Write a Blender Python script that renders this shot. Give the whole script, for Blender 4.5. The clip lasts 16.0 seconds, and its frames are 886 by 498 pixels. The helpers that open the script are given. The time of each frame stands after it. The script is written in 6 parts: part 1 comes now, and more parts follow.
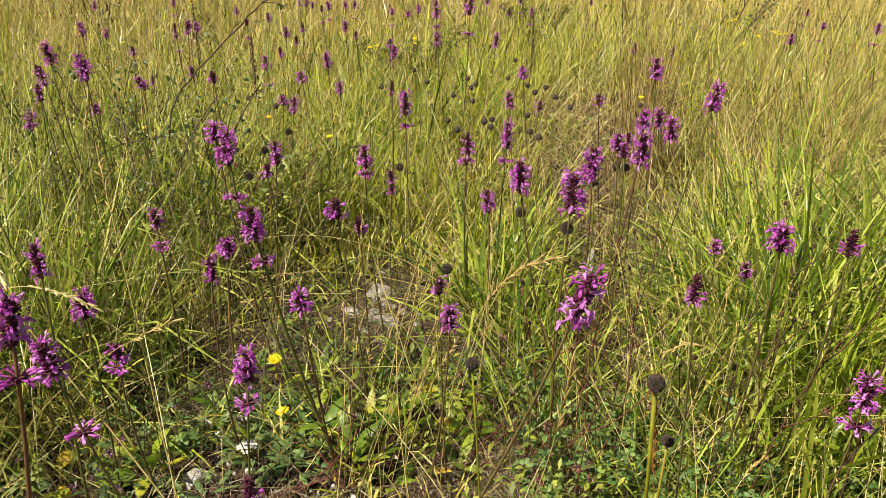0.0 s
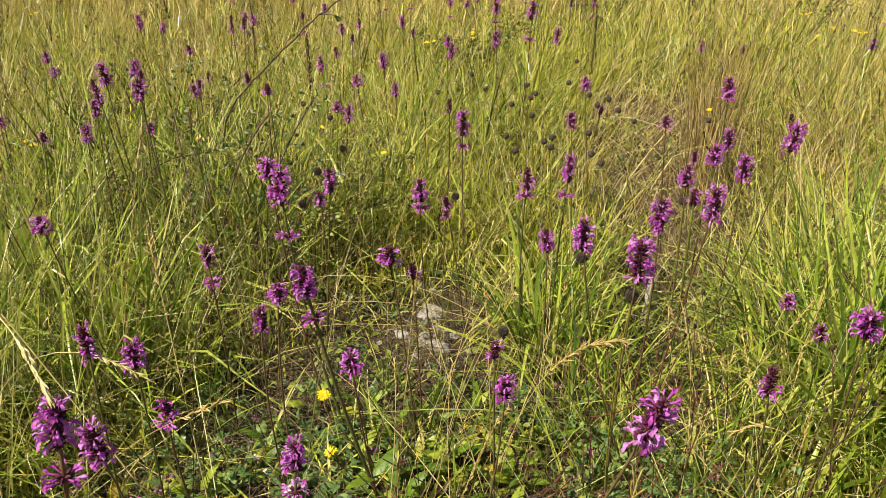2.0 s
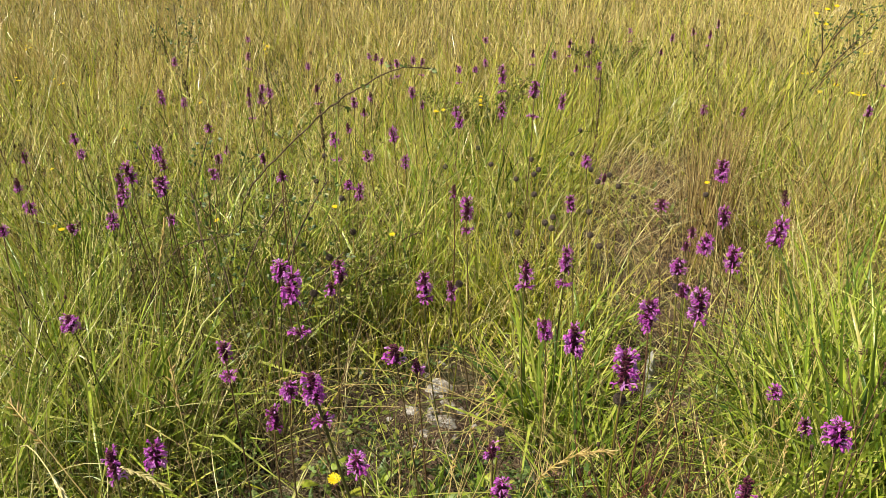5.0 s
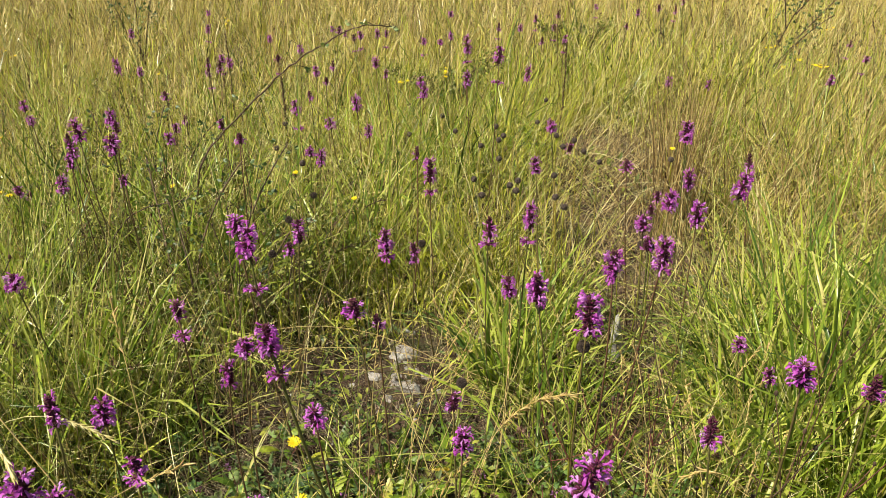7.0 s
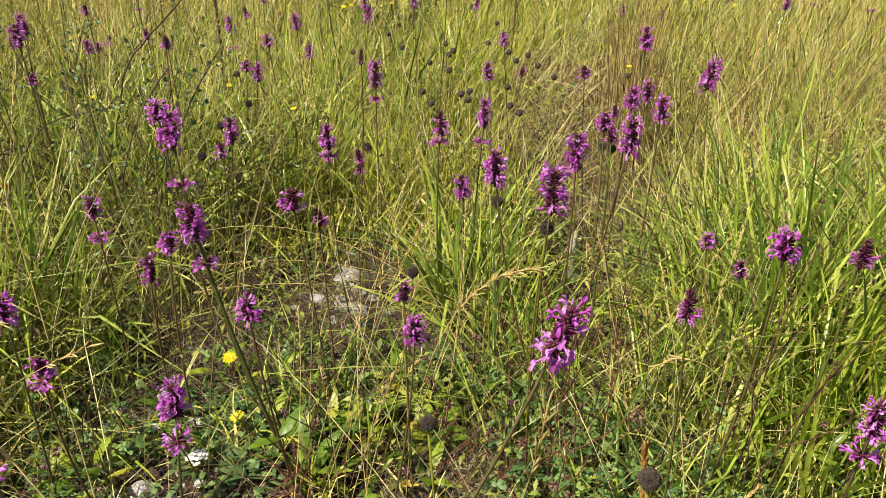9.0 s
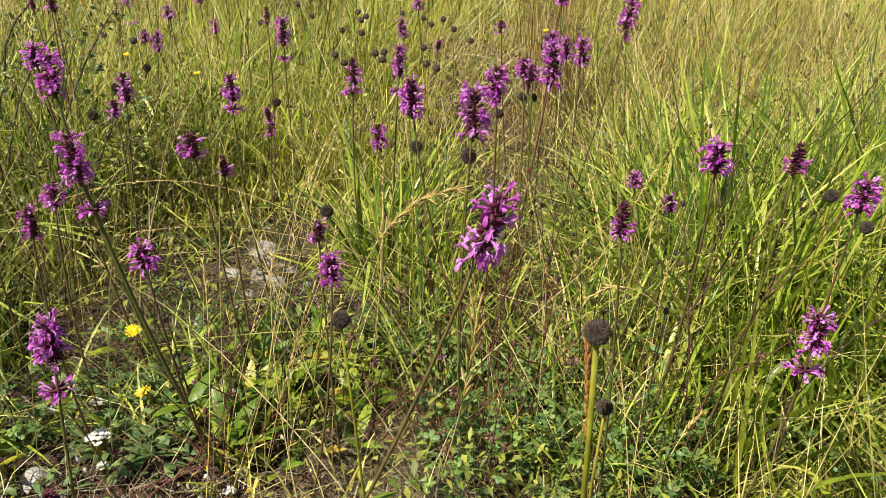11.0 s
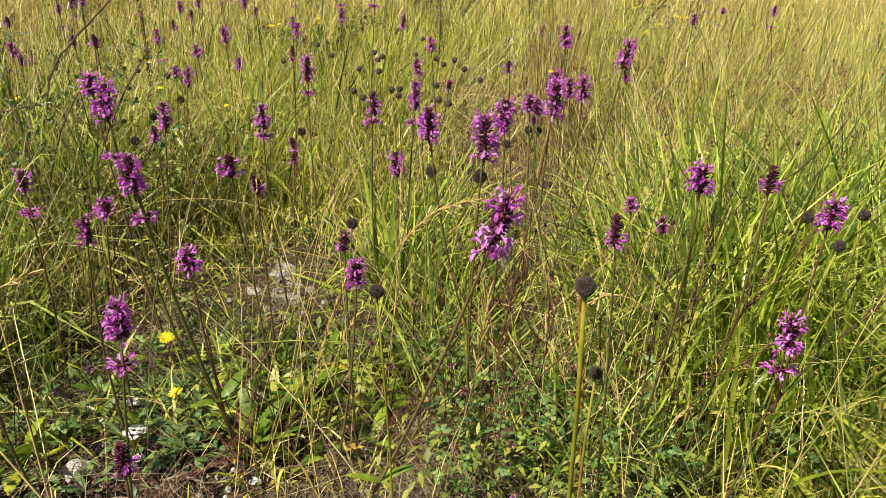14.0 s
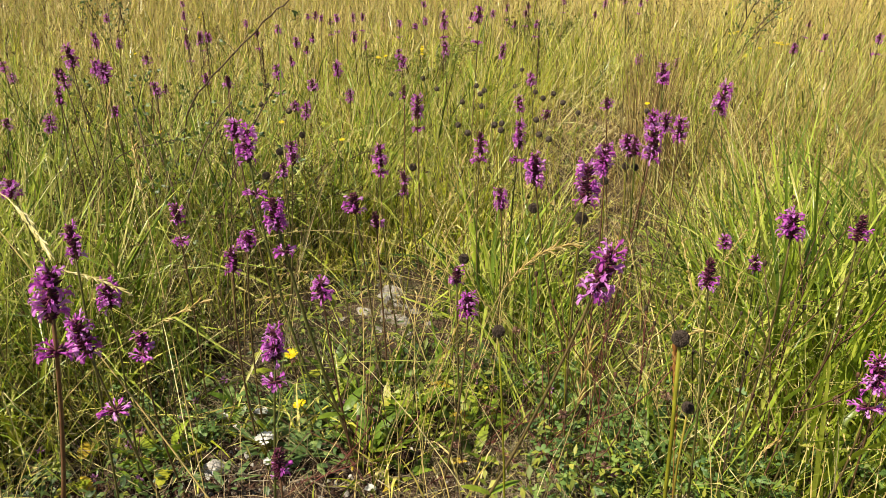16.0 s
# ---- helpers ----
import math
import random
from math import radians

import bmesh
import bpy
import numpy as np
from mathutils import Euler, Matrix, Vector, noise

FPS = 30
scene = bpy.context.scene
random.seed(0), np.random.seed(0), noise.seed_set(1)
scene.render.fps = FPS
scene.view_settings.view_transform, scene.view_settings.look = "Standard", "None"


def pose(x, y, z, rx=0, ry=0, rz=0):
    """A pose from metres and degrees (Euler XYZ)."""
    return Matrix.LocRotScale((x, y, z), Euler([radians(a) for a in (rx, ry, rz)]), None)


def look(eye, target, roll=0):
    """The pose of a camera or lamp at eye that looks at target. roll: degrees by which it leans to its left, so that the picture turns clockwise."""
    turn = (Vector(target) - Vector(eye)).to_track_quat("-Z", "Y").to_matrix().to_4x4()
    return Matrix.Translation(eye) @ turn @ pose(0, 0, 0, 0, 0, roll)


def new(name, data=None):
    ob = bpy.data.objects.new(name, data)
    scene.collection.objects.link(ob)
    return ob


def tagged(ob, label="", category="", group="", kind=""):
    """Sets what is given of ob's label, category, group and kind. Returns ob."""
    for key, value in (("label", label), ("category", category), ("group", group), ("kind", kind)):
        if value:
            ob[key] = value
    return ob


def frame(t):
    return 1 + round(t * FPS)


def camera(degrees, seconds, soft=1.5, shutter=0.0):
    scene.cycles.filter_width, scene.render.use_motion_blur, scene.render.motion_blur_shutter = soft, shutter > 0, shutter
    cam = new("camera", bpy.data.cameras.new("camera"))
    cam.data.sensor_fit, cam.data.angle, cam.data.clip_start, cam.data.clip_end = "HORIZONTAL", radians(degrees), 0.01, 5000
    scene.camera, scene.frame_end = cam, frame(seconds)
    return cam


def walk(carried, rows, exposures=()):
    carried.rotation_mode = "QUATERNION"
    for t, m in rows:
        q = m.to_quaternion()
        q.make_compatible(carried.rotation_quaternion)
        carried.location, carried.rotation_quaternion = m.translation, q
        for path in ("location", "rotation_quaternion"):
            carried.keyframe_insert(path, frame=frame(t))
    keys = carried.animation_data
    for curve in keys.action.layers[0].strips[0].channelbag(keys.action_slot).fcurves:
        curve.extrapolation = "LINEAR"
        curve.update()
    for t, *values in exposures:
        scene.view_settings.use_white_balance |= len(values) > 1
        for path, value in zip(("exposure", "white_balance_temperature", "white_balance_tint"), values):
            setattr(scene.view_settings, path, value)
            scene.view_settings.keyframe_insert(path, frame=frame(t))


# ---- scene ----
cam = camera(59.0, 16.0, soft=0.35)
PATH = [
    (0, (0.076, -0.041, 0.781), (-0.037, 1.782, -0.034), 0.2),
    (0.5, (0.059, -0.006, 0.789), (-0.084, 1.805, -0.048), 0.2),
    (1, (0.054, 0.024, 0.809), (-0.124, 1.821, -0.05), 0.1),
    (1.5, (0.053, 0.041, 0.834), (-0.154, 1.825, -0.046), 0.2),
    (2, (0.058, 0.045, 0.869), (-0.176, 1.819, -0.025), 0.2),
    (2.5, (0.061, 0.045, 0.906), (-0.193, 1.817, 0.013), 0.2),
    (3, (0.07, 0.036, 0.943), (-0.202, 1.812, 0.063), -0.0),
    (3.5, (0.076, 0.027, 0.97), (-0.211, 1.811, 0.112), -0.4),
    (4, (0.08, 0.024, 0.986), (-0.218, 1.816, 0.151), -0.8),
    (4.2, (0.081, 0.026, 0.988), (-0.219, 1.822, 0.16), -0.9),
    (6.3, (0.095, 0.024, 0.965), (-0.136, 1.836, 0.15), -0.6),
    (6.5, (0.096, 0.028, 0.956), (-0.127, 1.837, 0.133), -0.5),
    (7, (0.096, 0.032, 0.925), (-0.108, 1.834, 0.082), -0.3),
    (7.5, (0.09, 0.036, 0.893), (-0.09, 1.83, 0.027), 0.0),
    (8, (0.086, 0.046, 0.856), (-0.062, 1.832, -0.033), 0.4),
    (8.5, (0.081, 0.061, 0.821), (-0.028, 1.84, -0.085), 0.8),
    (9, (0.089, 0.076, 0.785), (0.022, 1.854, -0.13), 1.1),
    (9.2, (0.086, 0.081, 0.769), (0.04, 1.858, -0.148), 1.2),
    (11.3, (0.101, 0.098, 0.679), (0.239, 1.884, -0.211), 1.2),
    (11.5, (0.103, 0.094, 0.673), (0.252, 1.883, -0.21), 1.3),
    (12, (0.105, 0.079, 0.668), (0.277, 1.875, -0.195), 1.6),
    (12.5, (0.101, 0.062, 0.669), (0.281, 1.866, -0.175), 1.9),
    (13, (0.097, 0.044, 0.677), (0.269, 1.856, -0.153), 2.0),
    (13.5, (0.091, 0.025, 0.684), (0.239, 1.846, -0.131), 1.9),
    (14, (0.083, 0.0, 0.695), (0.19, 1.829, -0.106), 1.7),
    (14.5, (0.071, -0.027, 0.715), (0.129, 1.81, -0.072), 1.4),
    (15, (0.062, -0.052, 0.733), (0.062, 1.792, -0.042), 1.0),
    (15.5, (0.058, -0.066, 0.742), (-0.003, 1.78, -0.026), 0.5),
    (16, (0.058, -0.078, 0.757), (-0.06, 1.763, -0.015), 0.1),
]
walk(cam, [(t, look(eye, target, roll)) for t, eye, target, roll in PATH],
     exposures=[(0, 0.58, 6780, 10), (4, 0.54, 6560, 10), (9, 0.60, 6380, 10), (12.5, 0.60, 6350, 10), (16, 0.57, 6780, 10)])

# ---- light ----
SUN_EL, SUN_AZ = radians(55), radians(240)          # azimuth clockwise from +y: behind the viewer and to the left
world = bpy.data.worlds.new("sky")
scene.world = world
world.use_nodes = True
wn = world.node_tree.nodes
sky = wn.new("ShaderNodeTexSky")
sky.sky_type, sky.sun_disc = "NISHITA", False
sky.sun_elevation, sky.sun_rotation = SUN_EL, SUN_AZ
world.node_tree.links.new(sky.outputs[0], wn["Background"].inputs[0])
wn["Background"].inputs[1].default_value = 0.050
sun_data = bpy.data.lights.new("sun", "SUN")
sun_data.energy, sun_data.angle, sun_data.color = 5.0, radians(0.6), (1.0, 0.92, 0.76)
sun = new("sun", sun_data)
sun_way = Vector((math.sin(SUN_AZ) * math.cos(SUN_EL), math.cos(SUN_AZ) * math.cos(SUN_EL), math.sin(SUN_EL)))
sun.matrix_world = look(sun_way * 30, (0, 0, 0))


# ---- materials ----
def mat(name, stops, rough=0.55, through_light=0.0, source="island", patch=0.0, patch_scale=2.0, grain=60.0, grain_amount=0.25,
        bump=0.0, spec=0.3, patch_colour=None):
    """A plant or earth material: a ramp of real colours chosen piece by piece, patches over the meadow, and fine grain."""
    m = bpy.data.materials.new(name)
    m.use_nodes = True
    nt = m.node_tree
    n, link = nt.nodes, nt.links.new
    bsdf, out = n["Principled BSDF"], n["Material Output"]
    ramp = n.new("ShaderNodeValToRGB")
    els = ramp.color_ramp.elements
    while len(els) > 1:
        els.remove(els[-1])
    for i, (pos, col) in enumerate(stops):
        e = els[0] if i == 0 else els.new(pos)
        e.position, e.color = pos, (*col, 1)
    tex = n.new("ShaderNodeTexCoord")
    if source == "island":
        pick = n.new("ShaderNodeNewGeometry").outputs["Random Per Island"]
    elif source == "object":
        pick = n.new("ShaderNodeObjectInfo").outputs["Random"]
    else:
        nz = n.new("ShaderNodeTexNoise")
        nz.inputs["Scale"].default_value, nz.inputs["Detail"].default_value = source, 6
        link(tex.outputs["Object"], nz.inputs["Vector"])
        pick = nz.outputs[0]
    if patch:
        pn = n.new("ShaderNodeTexNoise")
        pn.inputs["Scale"].default_value, pn.inputs["Detail"].default_value = patch_scale, 2
        link(tex.outputs["Object"], pn.inputs["Vector"])
        sub = n.new("ShaderNodeMath")
        sub.operation, sub.inputs[1].default_value = "MULTIPLY_ADD", patch * 2
        sub.inputs[2].default_value = -patch
        link(pn.outputs[0], sub.inputs[0])
        add = n.new("ShaderNodeMath")
        add.operation, add.use_clamp = "ADD", True
        link(pick, add.inputs[0]), link(sub.outputs[0], add.inputs[1])
        pick = add.outputs[0]
    link(pick, ramp.inputs[0])
    gn = n.new("ShaderNodeTexNoise")
    gn.inputs["Scale"].default_value, gn.inputs["Detail"].default_value = grain, 5
    link(tex.outputs["Object"], gn.inputs["Vector"])
    gm = n.new("ShaderNodeMapRange")
    gm.inputs[1].default_value, gm.inputs[2].default_value = 0.3, 0.7
    gm.inputs[3].default_value, gm.inputs[4].default_value = 1 - grain_amount, 1 + grain_amount
    link(gn.outputs[0], gm.inputs[0])
    mul = n.new("ShaderNodeVectorMath")
    mul.operation = "SCALE"
    link(ramp.outputs[0], mul.inputs[0]), link(gm.outputs[0], mul.inputs["Scale"])
    colour = mul.outputs[0]
    link(colour, bsdf.inputs["Base Color"])
    bsdf.inputs["Roughness"].default_value = rough
    bsdf.inputs["Specular IOR Level"].default_value = spec
    if bump:
        bp = n.new("ShaderNodeBump")
        bp.inputs["Strength"].default_value, bp.inputs["Distance"].default_value = bump, 0.004
        link(gn.outputs[0], bp.inputs["Height"]), link(bp.outputs[0], bsdf.inputs["Normal"])
    if through_light:
        tr = n.new("ShaderNodeBsdfTranslucent")
        mix = n.new("ShaderNodeMixShader")
        mix.inputs[0].default_value = through_light
        link(colour, tr.inputs[0]), link(bsdf.outputs[0], mix.inputs[1])
        link(tr.outputs[0], mix.inputs[2]), link(mix.outputs[0], out.inputs[0])
    return m


M_SOIL = mat("soil", [(0.3, (0.022, 0.014, 0.009)), (0.45, (0.055, 0.034, 0.022)), (0.56, (0.10, 0.066, 0.042)), (0.68, (0.035, 0.045, 0.012))],
             0.95, source=9.0, grain=160, grain_amount=0.5, bump=0.8, patch=0.12, patch_scale=1.3)
M_THATCH = mat("thatch", [(0.3, (0.018, 0.018, 0.006)), (0.45, (0.05, 0.045, 0.014)), (0.58, (0.11, 0.088, 0.034)), (0.7, (0.04, 0.05, 0.010))],
               0.95, source=14.0, grain=160, grain_amount=0.5, bump=0.8, patch=0.12, patch_scale=1.1)
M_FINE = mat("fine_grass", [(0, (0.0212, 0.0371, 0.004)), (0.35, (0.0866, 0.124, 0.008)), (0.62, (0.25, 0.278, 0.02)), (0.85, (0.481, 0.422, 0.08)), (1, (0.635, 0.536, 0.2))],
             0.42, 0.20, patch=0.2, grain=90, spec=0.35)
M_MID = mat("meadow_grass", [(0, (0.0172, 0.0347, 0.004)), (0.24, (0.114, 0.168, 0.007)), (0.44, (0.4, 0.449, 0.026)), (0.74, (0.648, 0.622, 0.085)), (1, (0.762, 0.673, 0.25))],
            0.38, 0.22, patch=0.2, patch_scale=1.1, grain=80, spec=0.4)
M_BROAD = mat("broad_grass", [(0, (0.0476, 0.102, 0.014)), (0.28, (0.181, 0.275, 0.028)), (0.65, (0.438, 0.53, 0.06)), (0.92, (0.59, 0.612, 0.14)), (1, (0.59, 0.53, 0.17))],
              0.32, 0.34, patch=0.16, patch_scale=3.0, grain=45, spec=0.6)
M_BLADE = mat("tussock_blade", [(0, (0.134, 0.204, 0.02)), (0.35, (0.352, 0.449, 0.042)), (0.75, (0.553, 0.632, 0.065)), (1, (0.667, 0.673, 0.16))],
              0.33, 0.52, source="object", grain=45, spec=0.5)
M_PARCHED = mat("parched_grass", [(0, (0.157, 0.12, 0.03)), (0.25, (0.47, 0.395, 0.08)), (0.65, (0.705, 0.56, 0.17)), (1, (0.783, 0.64, 0.29))], 0.34, 0.08, patch=0.2, patch_scale=1.3, grain=80, spec=0.6)
M_TAN = mat("tan_stalks", [(0, (0.10, 0.06, 0.025)), (0.5, (0.34, 0.235, 0.085)), (1, (0.60, 0.45, 0.19))], 0.5, 0.12, patch=0.1, grain=80)
M_STRAW = mat("straw", [(0, (0.38, 0.27, 0.07)), (0.4, (0.62, 0.46, 0.15)), (0.75, (0.76, 0.60, 0.27)), (1, (0.48, 0.29, 0.11))],
              0.42, 0.12, patch=0.2, grain=70, spec=0.4)
M_PALE = mat("bleached_stalks", [(0, (0.44, 0.38, 0.11)), (0.5, (0.68, 0.58, 0.24)), (1, (0.80, 0.71, 0.40))], 0.4, 0.12, patch=0.1, grain=70, spec=0.4)
M_LONG = mat("long_stalks", [(0, (0.285, 0.303, 0.05)), (0.5, (0.522, 0.505, 0.14)), (1, (0.703, 0.646, 0.3))], 0.42, 0.12, patch=0.1, grain=70, spec=0.4)
M_LIME = mat("lime_grass", [(0, (0.17, 0.21, 0.015)), (0.45, (0.46, 0.49, 0.038)), (0.8, (0.66, 0.63, 0.085)), (1, (0.76, 0.66, 0.22))], 0.4, 0.25, patch=0.2, patch_scale=1.5, grain=80, spec=0.4)
M_LITTER = mat("litter", [(0, (0.07, 0.04, 0.025)), (0.45, (0.17, 0.11, 0.055)), (0.8, (0.38, 0.29, 0.16)), (1, (0.60, 0.50, 0.33))], 0.65, 0.08, patch=0.2)
M_DEBRIS = mat("debris", [(0, (0.03, 0.018, 0.012)), (0.35, (0.10, 0.05, 0.032)), (0.6, (0.20, 0.13, 0.08)), (0.8, (0.10, 0.13, 0.025)), (1, (0.42, 0.34, 0.24))], 0.8, 0.0, patch=0.15)
M_LEAF = mat("leaf", [(0, (0.10, 0.18, 0.018)), (0.5, (0.20, 0.30, 0.025)), (0.85, (0.34, 0.41, 0.035)), (1, (0.50, 0.47, 0.05))],
             0.4, 0.35, source="object", grain=120, bump=0.35, grain_amount=0.3, spec=0.5)
M_HERB = mat("herb_leaf", [(0, (0.045, 0.085, 0.024)), (0.5, (0.105, 0.165, 0.045)), (0.9, (0.19, 0.255, 0.06)), (1, (0.36, 0.33, 0.08))], 0.45, 0.25, patch=0.2, grain=140, spec=0.4)
M_FORB = mat("forb_leaf", [(0, (0.09, 0.125, 0.02)), (0.5, (0.21, 0.25, 0.035)), (1, (0.40, 0.40, 0.07))], 0.5, 0.2, patch=0.3, grain=140)
M_YLEAF = mat("yellowed_leaf", [(0, (0.55, 0.38, 0.04)), (1, (0.62, 0.46, 0.05))], 0.5, 0.3, source="object", grain=150, bump=0.3)
M_FLORET = mat("floret", [(0, (0.43, 0.06, 0.40)), (0.5, (0.60, 0.13, 0.59)), (1, (0.78, 0.38, 0.80))], 0.5, 0.34, source="object", grain=300, grain_amount=0.25)
M_FLORET_I = mat("floret_far", [(0, (0.38, 0.05, 0.34)), (0.5, (0.54, 0.10, 0.50)), (1, (0.72, 0.32, 0.74))], 0.5, 0.34, grain=300, grain_amount=0.25)
M_CALYX = mat("calyx", [(0, (0.06, 0.009, 0.028)), (0.6, (0.15, 0.02, 0.07)), (1, (0.11, 0.06, 0.03))], 0.65, 0.1, grain=250, grain_amount=0.35)
M_STEM = mat("herb_stem", [(0, (0.10, 0.11, 0.025)), (0.5, (0.13, 0.105, 0.035)), (1, (0.13, 0.06, 0.035))], 0.6, source="object", grain=140, grain_amount=0.25)
M_BSTEM = mat("brown_stem", [(0, (0.15, 0.075, 0.035)), (1, (0.22, 0.10, 0.05))], 0.6, source="object", grain=140, grain_amount=0.3)
M_SSTEM = mat("seed_stem", [(0, (0.17, 0.20, 0.014)), (0.6, (0.27, 0.24, 0.02)), (1, (0.30, 0.20, 0.05))], 0.55, source="object", grain=120)
M_SEED = mat("seed_scales", [(0, (0.05, 0.036, 0.028)), (0.7, (0.105, 0.078, 0.060)), (1, (0.16, 0.12, 0.095))], 0.85, 0.1, grain=300, grain_amount=0.4)
M_DARK = mat("dead_stem", [(0, (0.04, 0.028, 0.02)), (0.6, (0.09, 0.055, 0.035)), (1, (0.13, 0.05, 0.03))], 0.8, source="object", grain=120, grain_amount=0.4)
M_YELLOW = mat("yellow_petals", [(0, (0.80, 0.60, 0.01)), (1, (0.86, 0.70, 0.02))], 0.5, 0.25, grain=200, grain_amount=0.12)
M_WHITE = mat("white_petals", [(0, (0.72, 0.72, 0.66)), (1, (0.82, 0.80, 0.76))], 0.6, 0.2, grain=200, grain_amount=0.1)
M_STONE = mat("limestone", [(0.3, (0.22, 0.20, 0.18)), (0.45, (0.42, 0.39, 0.36)), (0.6, (0.56, 0.54, 0.50)), (0.7, (0.30, 0.28, 0.22))],
              0.9, source=35.0, grain=220, grain_amount=0.25, bump=0.6)
M_TWIG = mat("woody_twig", [(0, (0.08, 0.055, 0.035)), (1, (0.15, 0.10, 0.06))], 0.8, source="object", grain=150, grain_amount=0.35)
M_LEAF_DARK = mat("smooth_leaf", [(0, (0.08, 0.14, 0.045)), (0.6, (0.14, 0.22, 0.07)), (1, (0.22, 0.30, 0.08))], 0.5, 0.25, source="object", grain=140, grain_amount=0.25)
M_PALE_TWIG = mat("bleached_twig", [(0, (0.28, 0.22, 0.16)), (1, (0.46, 0.38, 0.28))], 0.8, source="object", grain=200, grain_amount=0.35)
M_RED = mat("red_stem", [(0, (0.085, 0.022, 0.018)), (1, (0.17, 0.05, 0.038))], 0.7, source="object", grain=150, grain_amount=0.35)
M_WIRY = mat("wiry_thatch", [(0, (0.06, 0.04, 0.025)), (0.4, (0.22, 0.165, 0.10)), (0.75, (0.44, 0.37, 0.23)), (1, (0.16, 0.18, 0.05))], 0.6, 0.08, patch=0.2, patch_scale=9, grain=120)
M_CRUMB = mat("soil_crumbs", [(0, (0.020, 0.013, 0.010)), (0.4, (0.06, 0.03, 0.02)), (0.7, (0.11, 0.055, 0.03)), (0.9, (0.16, 0.14, 0.11)), (1, (0.50, 0.47, 0.42))], 0.95, patch=0.15, grain=200)
M_ORANGE = mat("orange_spike", [(0, (0.22, 0.09, 0.025)), (0.6, (0.40, 0.19, 0.05)), (1, (0.55, 0.32, 0.10))], 0.7, 0.1, grain=150)
M_SPECK = mat("dry_heads", [(0, (0.05, 0.032, 0.018)), (0.6, (0.12, 0.075, 0.035)), (1, (0.24, 0.16, 0.07))], 0.8, patch=0.1, grain=150)
M_TREFOIL = mat("trefoil_leaf", [(0, (0.09, 0.17, 0.05)), (0.6, (0.16, 0.27, 0.07)), (1, (0.26, 0.36, 0.08))], 0.5, 0.3, source="object", grain=140, spec=0.4)
M_CLOVER = mat("withered_florets", [(0, (0.10, 0.05, 0.035)), (0.6, (0.24, 0.13, 0.09)), (1, (0.42, 0.26, 0.19))], 0.7, 0.15, grain=250)
M_PINK = mat("thyme_petals", [(0, (0.30, 0.10, 0.25)), (1, (0.45, 0.22, 0.42))], 0.6, 0.2, grain=250)


# ---- mesh tools ----
def ground_z(x, y):
    """The lie of the ground: low bumps and a faint hollow in the clearing."""
    return (0.010 * np.sin(3.1 * x + 0.7) * np.sin(2.7 * y) + 0.007 * np.sin(7.3 * x + 2.1 * y) + 0.004 * np.sin(13 * y - 9 * x)
            + 0.04 * np.sin(0.35 * x + 1.0) * np.sin(0.3 * y) * np.clip((y - 2.5) / 4, 0, 1))


class Build:
    """Gathers vertices and faces for one mesh, with a material index for each face."""

    def __init__(self):
        self.v, self.f, self.m = [], [], []

    def tube(self, pts, radii, sides=5, mi=0, cap=True):
        pts = [Vector(p) for p in pts]
        base = len(self.v)
        side = None
        for i, p in enumerate(pts):
            d = (pts[min(i + 1, len(pts) - 1)] - pts[max(i - 1, 0)]).normalized()
            if side is None:
                side = d.orthogonal().normalized()
            side = (side - d * side.dot(d)).normalized()
            up = d.cross(side)
            for k in range(sides):
                a = 2 * math.pi * k / sides
                self.v.append(p + (side * math.cos(a) + up * math.sin(a)) * radii[i])
        for i in range(len(pts) - 1):
            for k in range(sides):
                a, b = base + i * sides + k, base + i * sides + (k + 1) % sides
                self.f.append((a, b, b + sides, a + sides)), self.m.append(mi)
        if cap:
            self.f.append(tuple(base + (len(pts) - 1) * sides + k for k in range(sides))), self.m.append(mi)

    def blade(self, pts, widths, across, mi=0, fold=0.0):
        """A leaf: a strip folded along its midrib."""
        base, pts = len(self.v), [Vector(p) for p in pts]
        for i, p in enumerate(pts):
            d = (pts[min(i + 1, len(pts) - 1)] - pts[max(i - 1, 0)]).normalized()
            a = (across - d * across.dot(d)).normalized()
            n = a.cross(d)
            w = widths[i] / 2
            self.v += [p - a * w + n * fold * w, p, p + a * w + n * fold * w]
        for i in range(len(pts) - 1):
            q = base + 3 * i
            self.f += [(q, q + 1, q + 4, q + 3), (q + 1, q + 2, q + 5, q + 4)]
            self.m += [mi, mi]

    def poly(self, pts, mi=0):
        base = len(self.v)
        self.v += [Vector(p) for p in pts]
        self.f.append(tuple(range(base, base + len(pts)))), self.m.append(mi)

    def add(self, other, m, mi=None):
        base = len(self.v)
        self.v += [m @ p for p in other.v]
        self.f += [tuple(base + k for k in f) for f in other.f]
        self.m += other.m if mi is None else [mi] * len(other.f)

    def mesh(self, name, *mats, smooth=True):
        me = bpy.data.meshes.new(name)
        me.from_pydata([tuple(p) for p in self.v], [], self.f)
        for m in mats:
            me.materials.append(m)
        me.polygons.foreach_set("material_index", np.array(self.m, dtype=np.int32))
        me.polygons.foreach_set("use_smooth", np.full(len(self.f), smooth))
        me.update()
        return me


def part(name, mesh, parent, label=""):
    ob = new(name, mesh)
    ob.parent = parent
    return tagged(ob, label)


def curve_points(a, b, bow, n):
    """Points from a to b, bowed sideways by the vector bow at the middle."""
    a, b, bow = Vector(a), Vector(b), Vector(bow)
    return [a.lerp(b, i / (n - 1)) + bow * (4 * (i / (n - 1)) * (1 - i / (n - 1))) for i in range(n)]


